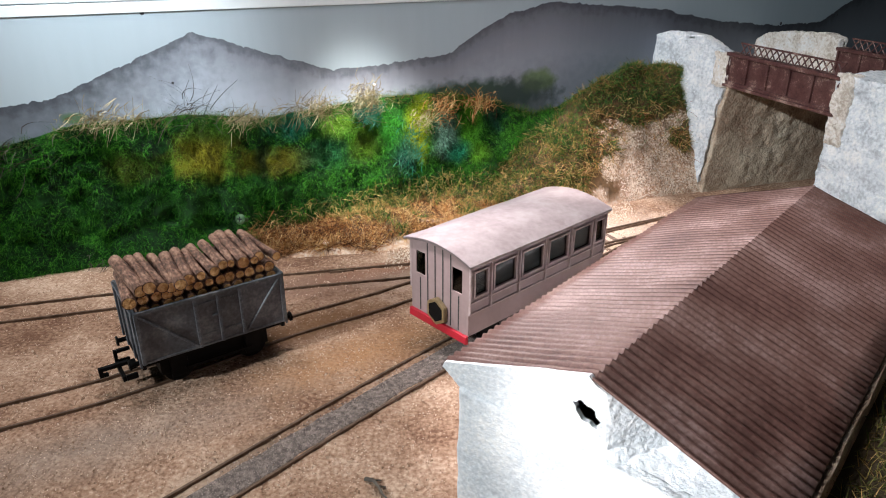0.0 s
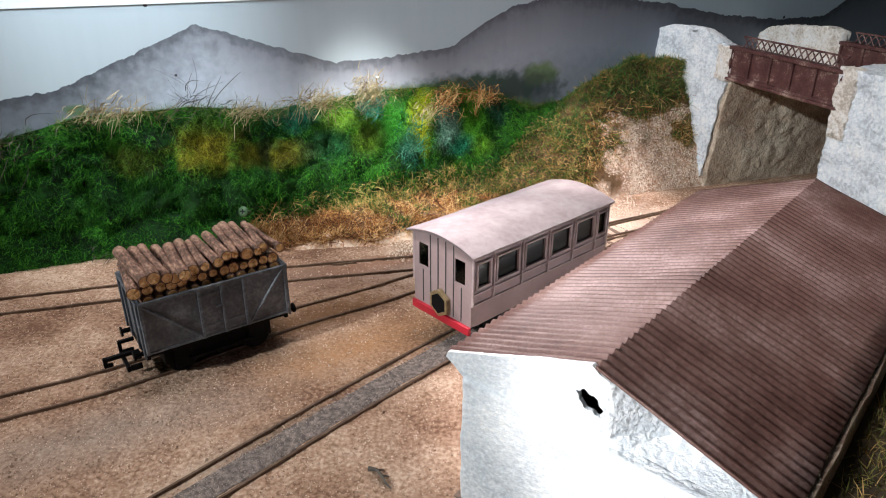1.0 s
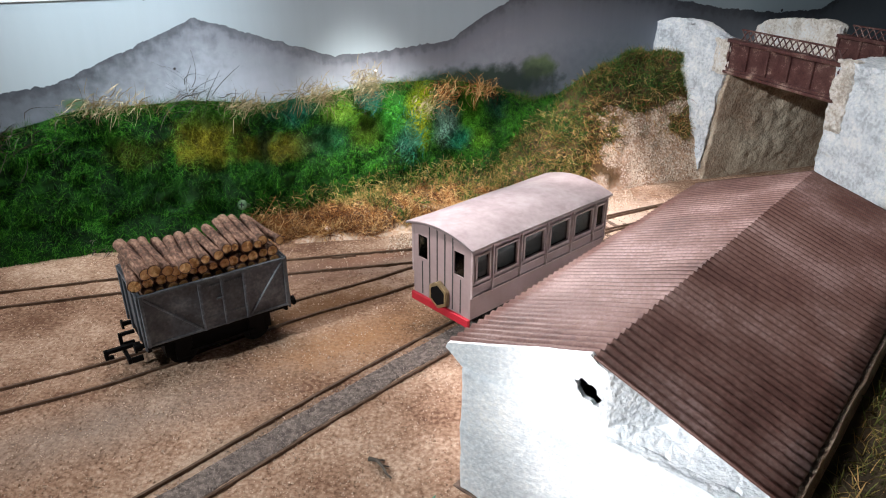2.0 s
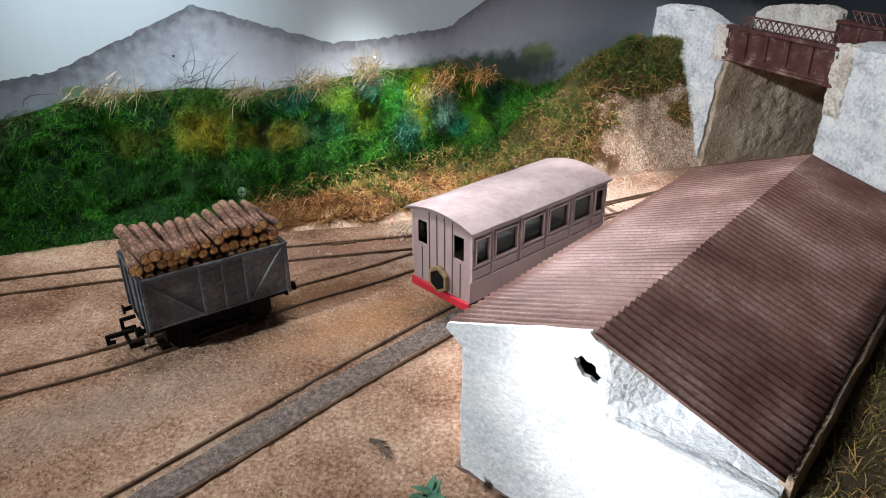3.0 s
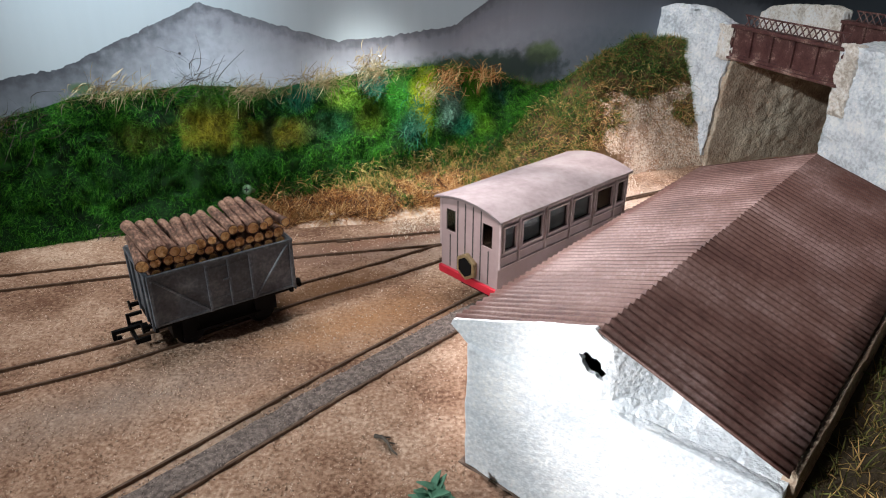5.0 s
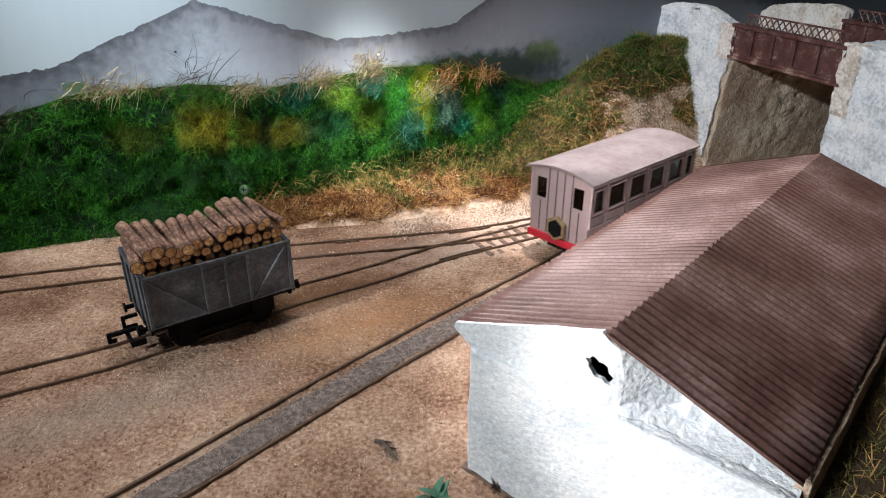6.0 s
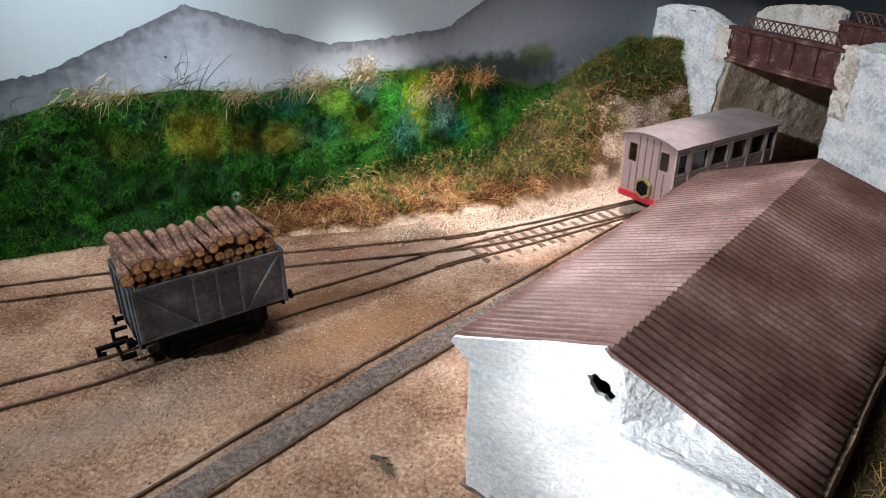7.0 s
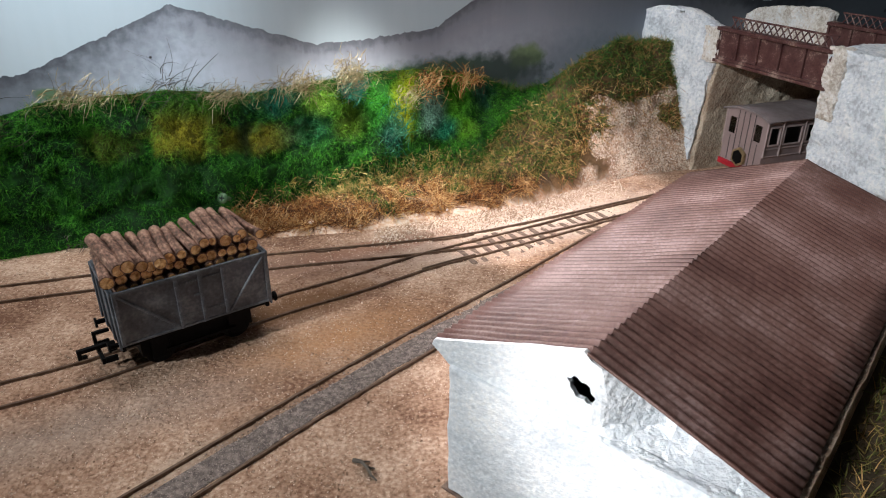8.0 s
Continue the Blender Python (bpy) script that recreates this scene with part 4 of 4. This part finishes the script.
        part("hook", boxes(*[(min(a, b), max(a, b), *r) for a, b, *r in ((e + d * 2.6, e + d * 13.6, -0.9, 0.9, 10.4, 12.0), (e + d * 12.4, e + d * 14, -0.9, 0.9, 7.8, 12.0), (e + d * 10.6, e + d * 12.4, -0.9, 0.9, 7.8, 9.0))], bevel=0.25), BLACK, k)
    return w


WAGON_AT = mm(-122.3, 242.3, 0, 35.4)


def log(length, r, seed, m):
    rnd = random.Random(seed)
    bm = bmesh.new()
    seg, cuts = 12, 7
    rings = []
    bend = (rnd.uniform(-0.6, 0.6), rnd.uniform(-0.3, 0.3))
    for i in range(cuts + 1):
        y = length * (i / cuts - 0.5)
        k = math.sin(math.pi * i / cuts)
        rr = r * (1 + 0.14 * noise.noise(Vector((seed * 1.7, i * 0.6, 0))) + 0.08 * (0.5 - i / cuts))
        rings.append([bm.verts.new((rr * (1 + 0.16 * noise.noise(Vector((math.cos(a) * 1.2 + seed, math.sin(a) * 1.2, i * 0.35)))) * math.cos(a) + bend[0] * k, y + rnd.uniform(-0.25, 0.25), rr * math.sin(a) + bend[1] * k)) for a in (math.tau * j / seg for j in range(seg))])
    for a, b in zip(rings, rings[1:]):
        for j in range(seg):
            bm.faces.new((a[j], b[j], b[(j + 1) % seg], a[(j + 1) % seg])).smooth = True
    for ring in (rings[0], rings[-1][::-1]):
        cy = sum((v.co for v in ring), Vector()) / seg
        inner = [bm.verts.new(cy + (v.co - cy) * 0.86) for v in ring]
        mid = bm.verts.new(cy)
        for j in range(seg):
            bm.faces.new((ring[j], ring[(j + 1) % seg], inner[(j + 1) % seg], inner[j]))
            bm.faces.new((inner[j], inner[(j + 1) % seg], mid)).material_index = 1
    ob = part("log", bm, [BARK, CUT])
    ob.matrix_world = m
    return tagged(ob, "short twig log with bark and pale cut ends", "log", "logs in the wagon")


def logs():
    rnd = random.Random(5)
    seed = 1
    # hidden bed of logs, then two rows of ends, then the long top row
    for z, count, rad in ((22.5, 9, 2.9), (28.2, 9, 2.9), (33.9, 9, 2.9), (39.4, 12, 2.2), (43.4, 13, 2.1)):
        for i in range(count):
            x = 3.8 + (58.6 - 7.6) * (i + (0.0 if count == 9 else 0.35 * (z > 42))) / (count - 1 + 0.35 * (z > 42))
            r = rad * (rnd.uniform(0.72, 1.08))
            log(30.0 if z < 42 else 29.5 + rnd.uniform(-1, 0.6), r, seed, WAGON_AT @ mm(x, rnd.uniform(-0.7, 0.7), z, rnd.uniform(-2, 2)))
            seed += 1
    log(30.0, 2.6, 77, WAGON_AT @ mm(1.4, -1.2, 44.2, -6))
    for i in range(14):
        x = 3.4 + 53.2 * i / 13
        z = 47.7 + 1.3 * math.sin(0.55 * i + 2.6) + rnd.uniform(-0.6, 0.6)
        log(31.0 + rnd.uniform(-2.5, 1.5), 2.15 * rnd.uniform(0.8, 1.22), seed, WAGON_AT @ mm(x, rnd.uniform(-1.8, 1.0), z, rnd.uniform(-6, 6), rnd.uniform(-3, 3)))
        seed += 1


# ---- grass, straw and small things ----
def grass_material(name, patches, scale, rough=0.8, island=0.35):
    """Blade colours in patches over the slope, each blade a little lighter or darker."""
    m = bpy.data.materials.new(name)
    m.use_nodes = True
    nt = m.node_tree
    b = nt.nodes["Principled BSDF"]
    b.inputs["Roughness"].default_value, b.inputs["Specular IOR Level"].default_value = rough, 0.3
    co = nt.nodes.new("ShaderNodeTexCoord")
    nz = nt.nodes.new("ShaderNodeTexNoise")
    nz.inputs["Scale"].default_value, nz.inputs["Detail"].default_value = scale, 3
    nt.links.new(co.outputs["Object"], nz.inputs["Vector"])
    g = nt.nodes.new("ShaderNodeNewGeometry")
    ad = nt.nodes.new("ShaderNodeMath")
    ad.operation, ad.inputs[1].default_value = "MULTIPLY_ADD", island
    nt.links.new(g.outputs["Random Per Island"], ad.inputs[0])
    nt.links.new(nz.outputs["Fac"], ad.inputs[2])
    sb = nt.nodes.new("ShaderNodeMath")
    sb.operation, sb.inputs[1].default_value = "SUBTRACT", island / 2
    nt.links.new(ad.outputs[0], sb.inputs[0])
    rp = nt.nodes.new("ShaderNodeValToRGB")
    els = rp.color_ramp.elements
    els[0].position, els[0].color = patches[0][0], (*patches[0][1], 1)
    els[1].position, els[1].color = patches[-1][0], (*patches[-1][1], 1)
    for p, c in patches[1:-1]:
        els.new(p).color = (*c, 1)
    nt.links.new(sb.outputs[0], rp.inputs["Fac"])
    nt.links.new(rp.outputs["Color"], b.inputs["Base Color"])
    return m


TOP_GRASS = grass_material("hilltop_fibre", [(0.2, (0.02, 0.055, 0.014)), (0.42, (0.045, 0.14, 0.024)), (0.62, (0.12, 0.21, 0.04)), (0.8, (0.34, 0.20, 0.07))], 50, island=0.6)
TEAL_GRASS = grass_material("teal_fibre", [(0.25, (0.006, 0.08, 0.045)), (0.5, (0.012, 0.19, 0.11)), (0.75, (0.12, 0.30, 0.20))], 60)
BANK_GRASS = grass_material("olive_fibre", [(0.15, (0.03, 0.025, 0.008)), (0.34, (0.03, 0.10, 0.014)), (0.54, (0.11, 0.20, 0.03)), (0.66, (0.30, 0.17, 0.045)), (0.85, (0.55, 0.36, 0.15))], 45, island=0.8)
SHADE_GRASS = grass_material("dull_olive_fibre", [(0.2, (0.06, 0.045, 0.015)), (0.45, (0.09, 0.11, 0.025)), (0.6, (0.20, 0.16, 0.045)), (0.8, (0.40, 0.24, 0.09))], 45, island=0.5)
STRAW = grass_material("orange_straw", [(0.2, (0.06, 0.022, 0.008)), (0.4, (0.20, 0.075, 0.02)), (0.58, (0.42, 0.19, 0.055)), (0.8, (0.62, 0.42, 0.20))], 60, island=0.7)
DRY = grass_material("pale_dry_fibre", [(0.2, (0.16, 0.11, 0.06)), (0.5, (0.34, 0.27, 0.15)), (0.8, (0.50, 0.43, 0.28))], 90, island=0.6)
TWIG = grass_material("grey_twig", [(0.2, (0.04, 0.035, 0.03)), (0.8, (0.13, 0.11, 0.09))], 90, island=0.4)


def blades(name, roots, ways, lengths, widths, droop, mat, label, category, rnd, kind="stuff"):
    """Thin bent blades: two quads and a tip each, in one mesh."""
    roots, ways = np.array(roots), np.array(ways)
    n = len(roots)
    ways /= np.linalg.norm(ways, axis=1)[:, None]
    side = np.cross(ways, rnd.normal(size=(n, 3)))
    side /= np.linalg.norm(side, axis=1)[:, None]
    lengths, widths = np.array(lengths)[:, None], np.array(widths)[:, None]
    sag = np.array([0, 0, -1.0]) * droop + rnd.normal(size=(n, 3)) * 0.25
    p0, p1 = roots, roots + ways * lengths * 0.5 + sag * lengths * 0.12
    p2 = roots + ways * lengths + sag * lengths * 0.42
    v = np.stack([p0 - side * widths / 2, p0 + side * widths / 2, p1 - side * widths / 2.4, p1 + side * widths / 2.4, p2 - side * widths / 8, p2 + side * widths / 8], 1).reshape(-1, 3) / 1000
    k = np.arange(n)[:, None] * 6
    faces = np.concatenate([k + [0, 1, 3, 2], k + [2, 3, 5, 4]], 0)
    me = bpy.data.meshes.new(name)
    me.from_pydata(v.tolist(), [], faces.tolist())
    me.materials.append(mat)
    return tagged(new(name, me), label, category, "", kind)


def scatter(count, x0, x1, v0, v1, keep, rnd):
    out = []
    while len(out) < count:
        x, v = rnd.uniform(x0, x1), rnd.uniform(v0, v1)
        p = hill_point(x, v)
        if keep(p, v, rnd):
            out.append(p)
    return out


def hill_grass():
    rnd = np.random.default_rng(3)
    lean = np.array([0, -0.35, 0.5])

    def green(p, v, r):
        return (p[0] < -108 or v > 0.97) and p[0] < 78 and r.random() < 0.65 + 1.0 * noise.noise(Vector(p) * 0.09)

    def add(name, pts, mat, label, cat, lo, hi, wd, spread, dr, base=lean):
        n = len(pts)
        blades(name, pts, base + rnd.normal(size=(n, 3)) * spread, rnd.uniform(lo, hi, n), rnd.uniform(wd * 0.7, wd * 1.3, n), dr, mat, label, cat, rnd)

    pts = scatter(105000, -320, 78, 0.95, 2.0, green, rnd) + scatter(14000, -320, -108, 0.0, 1.0, green, rnd)
    add("green_grass", pts, GREEN_GRASS, "velvety green hillside mat sprayed yellow and teal", "grass", 2.0, 4.6, 0.20, 0.6, 0.9, np.array([0, -0.35, 0.1]))
    pts = scatter(6500, -325, 78, 1.9, 2.0, lambda p, v, r: r.random() < 0.6 + 1.2 * noise.noise(Vector((p[0] * 0.08, 1, 4))), rnd)
    add("crest_grass", pts, TOP_GRASS, "feathery olive fibres along the hill's crest", "grass", 3, 8, 0.15, 0.55, 0.5, np.array([0, -0.2, 0.75]))
    pts = scatter(2600, -300, 70, 1.0, 2.0, green, rnd)
    add("long_grass", pts, GREEN_GRASS, "longer loose green fibres on the hillside mat", "grass", 5, 9, 0.16, 0.8, 0.6)

    def bank(p, v, r):
        lim = 0.12 + 0.25 * noise.noise(Vector((p[0] * 0.06, 2, 0))) if p[0] < 100 else 0.25
        return p[0] > -112 and v > lim and (not bare(p) or r.random() < 0.07) and r.random() < 0.9 + 0.9 * noise.noise(Vector(p) * 0.08 + Vector((3, 3, 3)))

    pts = scatter(46000, -112, 176, 0.03, 1.12, bank, rnd)
    low = [p for p in pts if p[2] < 9 + 8 * noise.noise(Vector(p) * 0.07) or (p[0] > 95 and p[2] < 62 and rnd.random() < 0.3)]
    chosen = set(low)
    high = [p for p in pts if p not in chosen]
    top = [p for p in high if p[2] > 42 + 12 * noise.noise(Vector(p) * 0.06) and rnd.random() < 0.8]
    chosen = set(top)
    high = [p for p in high if p not in chosen]
    add("hilltop_grass", top, TOP_GRASS, "green grass fibres on top of the sandy hill", "grass", 3, 6.5, 0.36, 0.75, 0.4)
    add("bank_grass", high, BANK_GRASS, "olive and brown grass fibres on the bank", "grass", 3.5, 8, 0.36, 0.75, 0.5)
    add("dry_straw", low, STRAW, "orange-brown dry straw at the foot of the bank", "straw", 4, 11, 0.33, 0.9, 0.6, np.array([0, -0.5, 0.25]))


def tuft(at, count, spread, length, mat, label, seed, thin=0.5, name="dry_tuft"):
    rnd = np.random.default_rng(seed)
    bm = bmesh.new()
    for _ in range(count):
        p = Vector((rnd.normal() * spread[0], rnd.normal() * spread[1] * 0.4 - 4, rnd.normal() * spread[1]))
        d = Vector((rnd.normal(), rnd.normal() * 0.4 - 0.3, rnd.normal() * 0.7 + 0.35)).normalized()
        turn = Vector((rnd.normal(), rnd.normal() * 0.5, rnd.normal() - 0.4)) * 0.62
        step = length * rnd.uniform(0.5, 1.3) / 6
        last = None
        for k in range(7):
            s = Vector((0.5, 0.6, 0.6)).cross(d).normalized() * thin * (1 - k / 9) / 2
            pair = (bm.verts.new(p - s), bm.verts.new(p + s))
            if last:
                bm.faces.new((last[0], last[1], pair[1], pair[0]))
            last = pair
            p = p + d * step
            d = (d + turn).normalized()
    ob = part(name, bm, mat)
    ob.matrix_world = mm(*at)
    return tagged(ob, label, "tuft", "dry tufts on the hill")


def tufts():
    for i, (at, count, spread, length, mat, label) in enumerate((
            ((-108, 391, 74), 60, (7, 2.5), 13, DRY, "pale dry tuft on the crest of the green hill"),
            ((-72, 406, 76), 70, (9, 2.2), 15, DRY, "pale arching straw on the crest of the green hill"),
            ((-43, 418, 79), 110, (5, 5), 12, DRY, "thick pale straw tuft on the green hill"),
            ((-42, 417, 70), 40, (4, 3), 9, TEAL_GRASS, "dark blue-green tuft on the hillside"),
            ((-18, 428, 44), 60, (4, 8), 9, TEAL_GRASS, "dark blue-green tuft hanging down the hillside"),
            ((2, 438, 70), 60, (4, 4), 9, STRAW, "rusty brown tuft near the hill's crest"),
            ((-9, 434, 62), 40, (4, 4), 8, DRY, "pale tuft near the hill's crest"),
            ((24, 450, 70), 60, (6, 2.5), 9, STRAW, "brown tuft beside the painted hills"),
            ((-135, 380, 82), 26, (4, 3), 19, TWIG, "bare grey twigs standing on the hill's crest"),
            ((-172, 363, 80), 70, (10, 2), 16, DRY, "long pale fibres bending over the crest"),
            ((-215, 344, 68), 40, (12, 3), 18, TWIG, "loose dark fibres on the hill's crest"),
            ((-120, 386, 78), 24, (16, 2), 20, TWIG, "long dark fibres lying along the crest"),
            ((-180, 350, 3), 30, (6, 2), 10, TWIG, "dark wiry fibres at the hill's foot"),
            ((-95, 376, 10), 40, (8, 3), 11, STRAW, "dry brown straw behind the wagon"))):
        tuft(at, count * 3 if mat in (DRY, STRAW, TEAL_GRASS) else count, spread, length * (0.75 if mat == DRY else 1), mat, label, 20 + i)


def pebble(at, r, seed, mat, label):
    bm = bmesh.new()
    bmesh.ops.create_icosphere(bm, subdivisions=2, radius=r)
    for v in bm.verts:
        v.co *= 1 + 0.5 * noise.noise(v.co * (0.9 / r) + Vector((seed, 0, 0)))
        v.co.z *= 0.75
    ob = part("pebble", bm, mat)
    ob.matrix_world = mm(*at)
    return tagged(ob, label, "pebble", "pebbles on the bank")


def grit(name, pts, r, mat, label, rnd):
    """Small three-sided grains, one mesh."""
    n = len(pts)
    tet = np.array([(1, 0, -0.5), (-0.5, 0.87, -0.5), (-0.5, -0.87, -0.5), (0.1, 0.1, 0.8)])
    turn = rnd.uniform(0, math.tau, n)
    c, s = np.cos(turn)[:, None], np.sin(turn)[:, None]
    jit = rnd.uniform(0.6, 1.4, (n, 4, 3)) * tet * r[:, None, None]
    v = np.stack([jit[:, :, 0] * c - jit[:, :, 1] * s, jit[:, :, 0] * s + jit[:, :, 1] * c, jit[:, :, 2]], 2) + np.array(pts)[:, None, :]
    k = np.arange(n)[:, None] * 4
    f = np.concatenate([k + [0, 1, 3], k + [1, 2, 3], k + [2, 0, 3]], 0)
    me = bpy.data.meshes.new(name)
    me.from_pydata((v.reshape(-1, 3) / 1000).tolist(), [], f.tolist())
    me.materials.append(mat)
    tagged(new(name, me), label, "gravel", "", "stuff")


def gravel():
    """Loose grains over the near ground and the bare bank, too small to pick apart."""
    rnd = np.random.default_rng(8)
    tan = material("loose_grit", [(0.26, 0.165, 0.11), (0.38, 0.25, 0.175), (0.50, 0.35, 0.26), (0.68, 0.53, 0.42)], 20, 0.95, island=1.0)
    pale = material("pale_grit", [(0.30, 0.20, 0.135), (0.54, 0.41, 0.31), (0.72, 0.61, 0.51)], 20, 0.95, island=1.0)
    grey = material("grey_grit", [(0.12, 0.095, 0.083), (0.22, 0.18, 0.158), (0.42, 0.35, 0.31)], 20, 0.95, island=1.0)
    n = 60000
    pts = np.stack([rnd.uniform(-235, 175, n), 120 + 340 * rnd.random(n) ** 1.2, np.full(n, 0.12)], 1)
    grit("gravel", pts, rnd.uniform(0.18, 0.42, n) * (1 + 0.9 * (rnd.random(n) < 0.05)), tan, "loose tan grit scattered over the ground", rnd)
    pts = [(p[0], p[1], p[2] + 0.1) for p in scatter(7000, 100, 190, 0.0, 1.0, lambda p, v, r: bare(p), rnd)]
    x = rnd.uniform(-30, 130, 7000)
    off = rnd.normal(0, 9, 7000)
    pts += [(a, float(np.interp(a, TX, TYF)) - 8 + b, 0.15) for a, b in zip(x, off)]
    grit("pale_gravel", pts, rnd.uniform(0.3, 0.85, len(pts)), pale, "pale coarse grit on the bank and along its foot", rnd)
    line = side_step(NEAR, -1.2)
    pts = []
    for _ in range(14000):
        i = rnd.integers(0, len(line))
        pts.append((line[i][0] + rnd.normal(0, 3.3), line[i][1] + rnd.normal(0, 3.3), 0.5))
    grit("ballast_grit", pts, rnd.uniform(0.2, 0.45, len(pts)), grey, "grey ballast chips between the rails", rnd)


def screw():
    sc = tagged(new("screw"), "cross-head screw smeared with green paint", "screw")
    bm = bmesh.new()
    steps = [(0.0, 0.9), (1.6, 0.8), (2.7, 0.35), (3.1, -0.2), (1.3, -2.2), (1.2, -8)]
    rings = [[bm.verts.new((r * math.cos(a), r * math.sin(a), z)) for a in (math.tau * j / 20 for j in range(20))] for r, z in steps[1:]]
    for a, b in zip(rings, rings[1:]):
        for j in range(20):
            bm.faces.new((a[j], a[(j + 1) % 20], b[(j + 1) % 20], b[j]))
    bm.faces.new(rings[0])
    part("head", bm, material("smeared_steel", [(0.008, 0.05, 0.01), (0.07, 0.12, 0.06)], 300, 0.5, metal=0.3), sc, smooth=False)
    # no recess is cut: black bars on the head stand for the slot's shade
    part("cross_slot_shade", boxes((-1.5, 1.5, -0.35, 0.35, 0.3, 0.88), (-0.35, 0.35, -1.5, 1.5, 0.3, 0.89)), BLACK, sc)
    sc.matrix_world = mm(-112.5, 367.5, 21.5, -12, 66)


def plant():
    p = tagged(new("plant"), "small blue-green leafy plant on the ground", "plant")
    p.matrix_world = mm(-2.2, 150.5, 0)
    leaf_mat = grass_material("blue_green_leaf", [(0.25, (0.03, 0.10, 0.06)), (0.5, (0.07, 0.19, 0.12)), (0.75, (0.14, 0.28, 0.19))], 200, 0.6)
    rnd = random.Random(4)
    bm = bmesh.new()
    cylinder(bm, 0.8, (0, 0, -0.5), (0, 0, 9), 8, 0.5)
    part("stem", bm, leaf_mat, p)
    for i in range(34):
        bm = bmesh.new()
        L, wd = rnd.uniform(5, 8.5), rnd.uniform(1.1, 1.7)
        prof = [(0, 0.3), (0.25, 0.8), (0.5, 1.0), (0.75, 0.75), (1.0, 0.1)]
        rows = [[bm.verts.new((L * t, s * wd * k, 0.8 * abs(s) * k - 2.0 * t * t)) for s in (-1, 0, 1)] for t, k in prof]
        low = [[bm.verts.new((v.co.x, v.co.y, v.co.z - 0.35)) for v in r] for r in rows]
        for g in (rows, low):
            for a, b in zip(g, g[1:]):
                for j in (0, 1):
                    bm.faces.new((a[j], a[j + 1], b[j + 1], b[j]))
        for a, b, c, d in zip(rows, rows[1:], low, low[1:]):
            for j in (0, 2):
                bm.faces.new((a[j], b[j], d[j], c[j]))
        lf = part("leaf", bm, leaf_mat, p, smooth=True)
        lf.matrix_basis = mm(rnd.uniform(-2.5, 2.5), rnd.uniform(-2.5, 2.5), rnd.uniform(3, 10), i * 137.5, 0, -rnd.uniform(5, 60))


def twig():
    bm = bmesh.new()
    pts = [Vector((0, 0, 0.8)), Vector((3, 0.8, 1.3)), Vector((6, 0.2, 1.0)), Vector((9.5, -1.6, 0.9)), Vector((12, -1.9, 0.6))]
    for i, (a, b) in enumerate(zip(pts, pts[1:])):
        cylinder(bm, 0.75 - 0.12 * i, a, b, 8, 0.63 - 0.12 * i)
    cylinder(bm, 0.4, pts[1], pts[1] + Vector((1.6, 2.2, -0.7)), 6, 0.2)
    cylinder(bm, 0.4, pts[2], pts[2] + Vector((1.8, 1.6, -0.6)), 6, 0.2)
    ob = part("twig", bm, TWIG)
    ob.matrix_world = mm(-24, 186.5, 0, -38)
    tagged(ob, "small dark twig lying on the sandy ground", "twig")


def shed_bank():
    """Grassy mound along the shed's far eaves."""
    m = mm(38.5, 147.1, 0, -41.2)

    def at(X, Y):
        z = 42 + 3 * noise.noise(Vector((X, Y, 0)) * 0.04) + 1.5 * noise.noise(Vector((X, Y, 7)) * 0.15)
        q = m @ Vector((X / 1000, Y / 1000, z / 1000))
        return q.x * 1000, q.y * 1000, q.z * 1000

    xs = np.linspace(50.7, 135, 40)
    surface("grass_bank", xs, [[at(x, y) for x in xs] for y in np.linspace(-60, 165, 80)], material("dark_soil", [(0.04, 0.028, 0.014), (0.10, 0.07, 0.035)], 60, 0.95, 0.8, 400), "structure", "dark grassy bank beside the shed", "bank")
    rnd = np.random.default_rng(12)
    n = 9000
    pts = [at(rnd.uniform(52.5, 132), rnd.uniform(-55, 160)) for _ in range(n)]
    blades("rough_grass", pts, np.array([0, -0.1, 0.6]) + rnd.normal(size=(n, 3)) * 0.6, rnd.uniform(3, 7, n), rnd.uniform(0.25, 0.45, n), 0.4, SHADE_GRASS, "rough olive and brown grass beside the shed", "grass", rnd)




room()
ground()
backdrop()
hills()
tracks()
shed()
abutments()
girder(0, -2, 88, "maroon plate girder with lattice railing")
girder(84, 3, 95, "maroon plate girder at the bridge's far side")
car = railcar()
wagon()
logs()
hill_grass()
tufts()
shed_bank()
gravel()
screw()
plant()
twig()
# the last one is a white bead on the straw tuft, shaped like a pebble
for i, (at, r) in enumerate((((60, 420, 5), 1.6), ((86, 442, 26), 1.5), ((90, 452, 34), 1.2), ((72, 432, 18), 1.3), ((-3, 388, 1.2), 1.1), ((-66, 372, 5), 1.6), ((12, 394, 3), 1.0), ((-38, 411, 88.5), 0.9))):
    pebble(at, r, i * 3.1, CREAM if i != 5 else SAND, "small pale stone or white bead in the dry grass")


# rear end of the railcar: seconds, x and y of its roof corner, heading
CAR_ROWS = [(0, 12.8, 247.7, 42.7), (4.1, 12.8, 247.7, 42.7), (4.3, 13.8, 248.6, 42.7), (4.5, 15.6, 250.2, 42.7), (4.7, 17.7, 252.2, 42.7), (5.8, 55.4, 287.2, 42.5), (6, 67.9, 299.0, 42.0),
            (6.5, 96.2, 329.2, 39.0), (7, 126.5, 359.8, 33.0), (7.5, 169.5, 393.5, 25.0), (8, 206.5, 414.5, 18.5)]


def motions():
    rows = []
    for t, x, y, a in CAR_ROWS:
        rows.append((t, mm(x, y, 0, a) @ mm(1.2, 19.5, 0)))
    walk(car, rows)


motions()
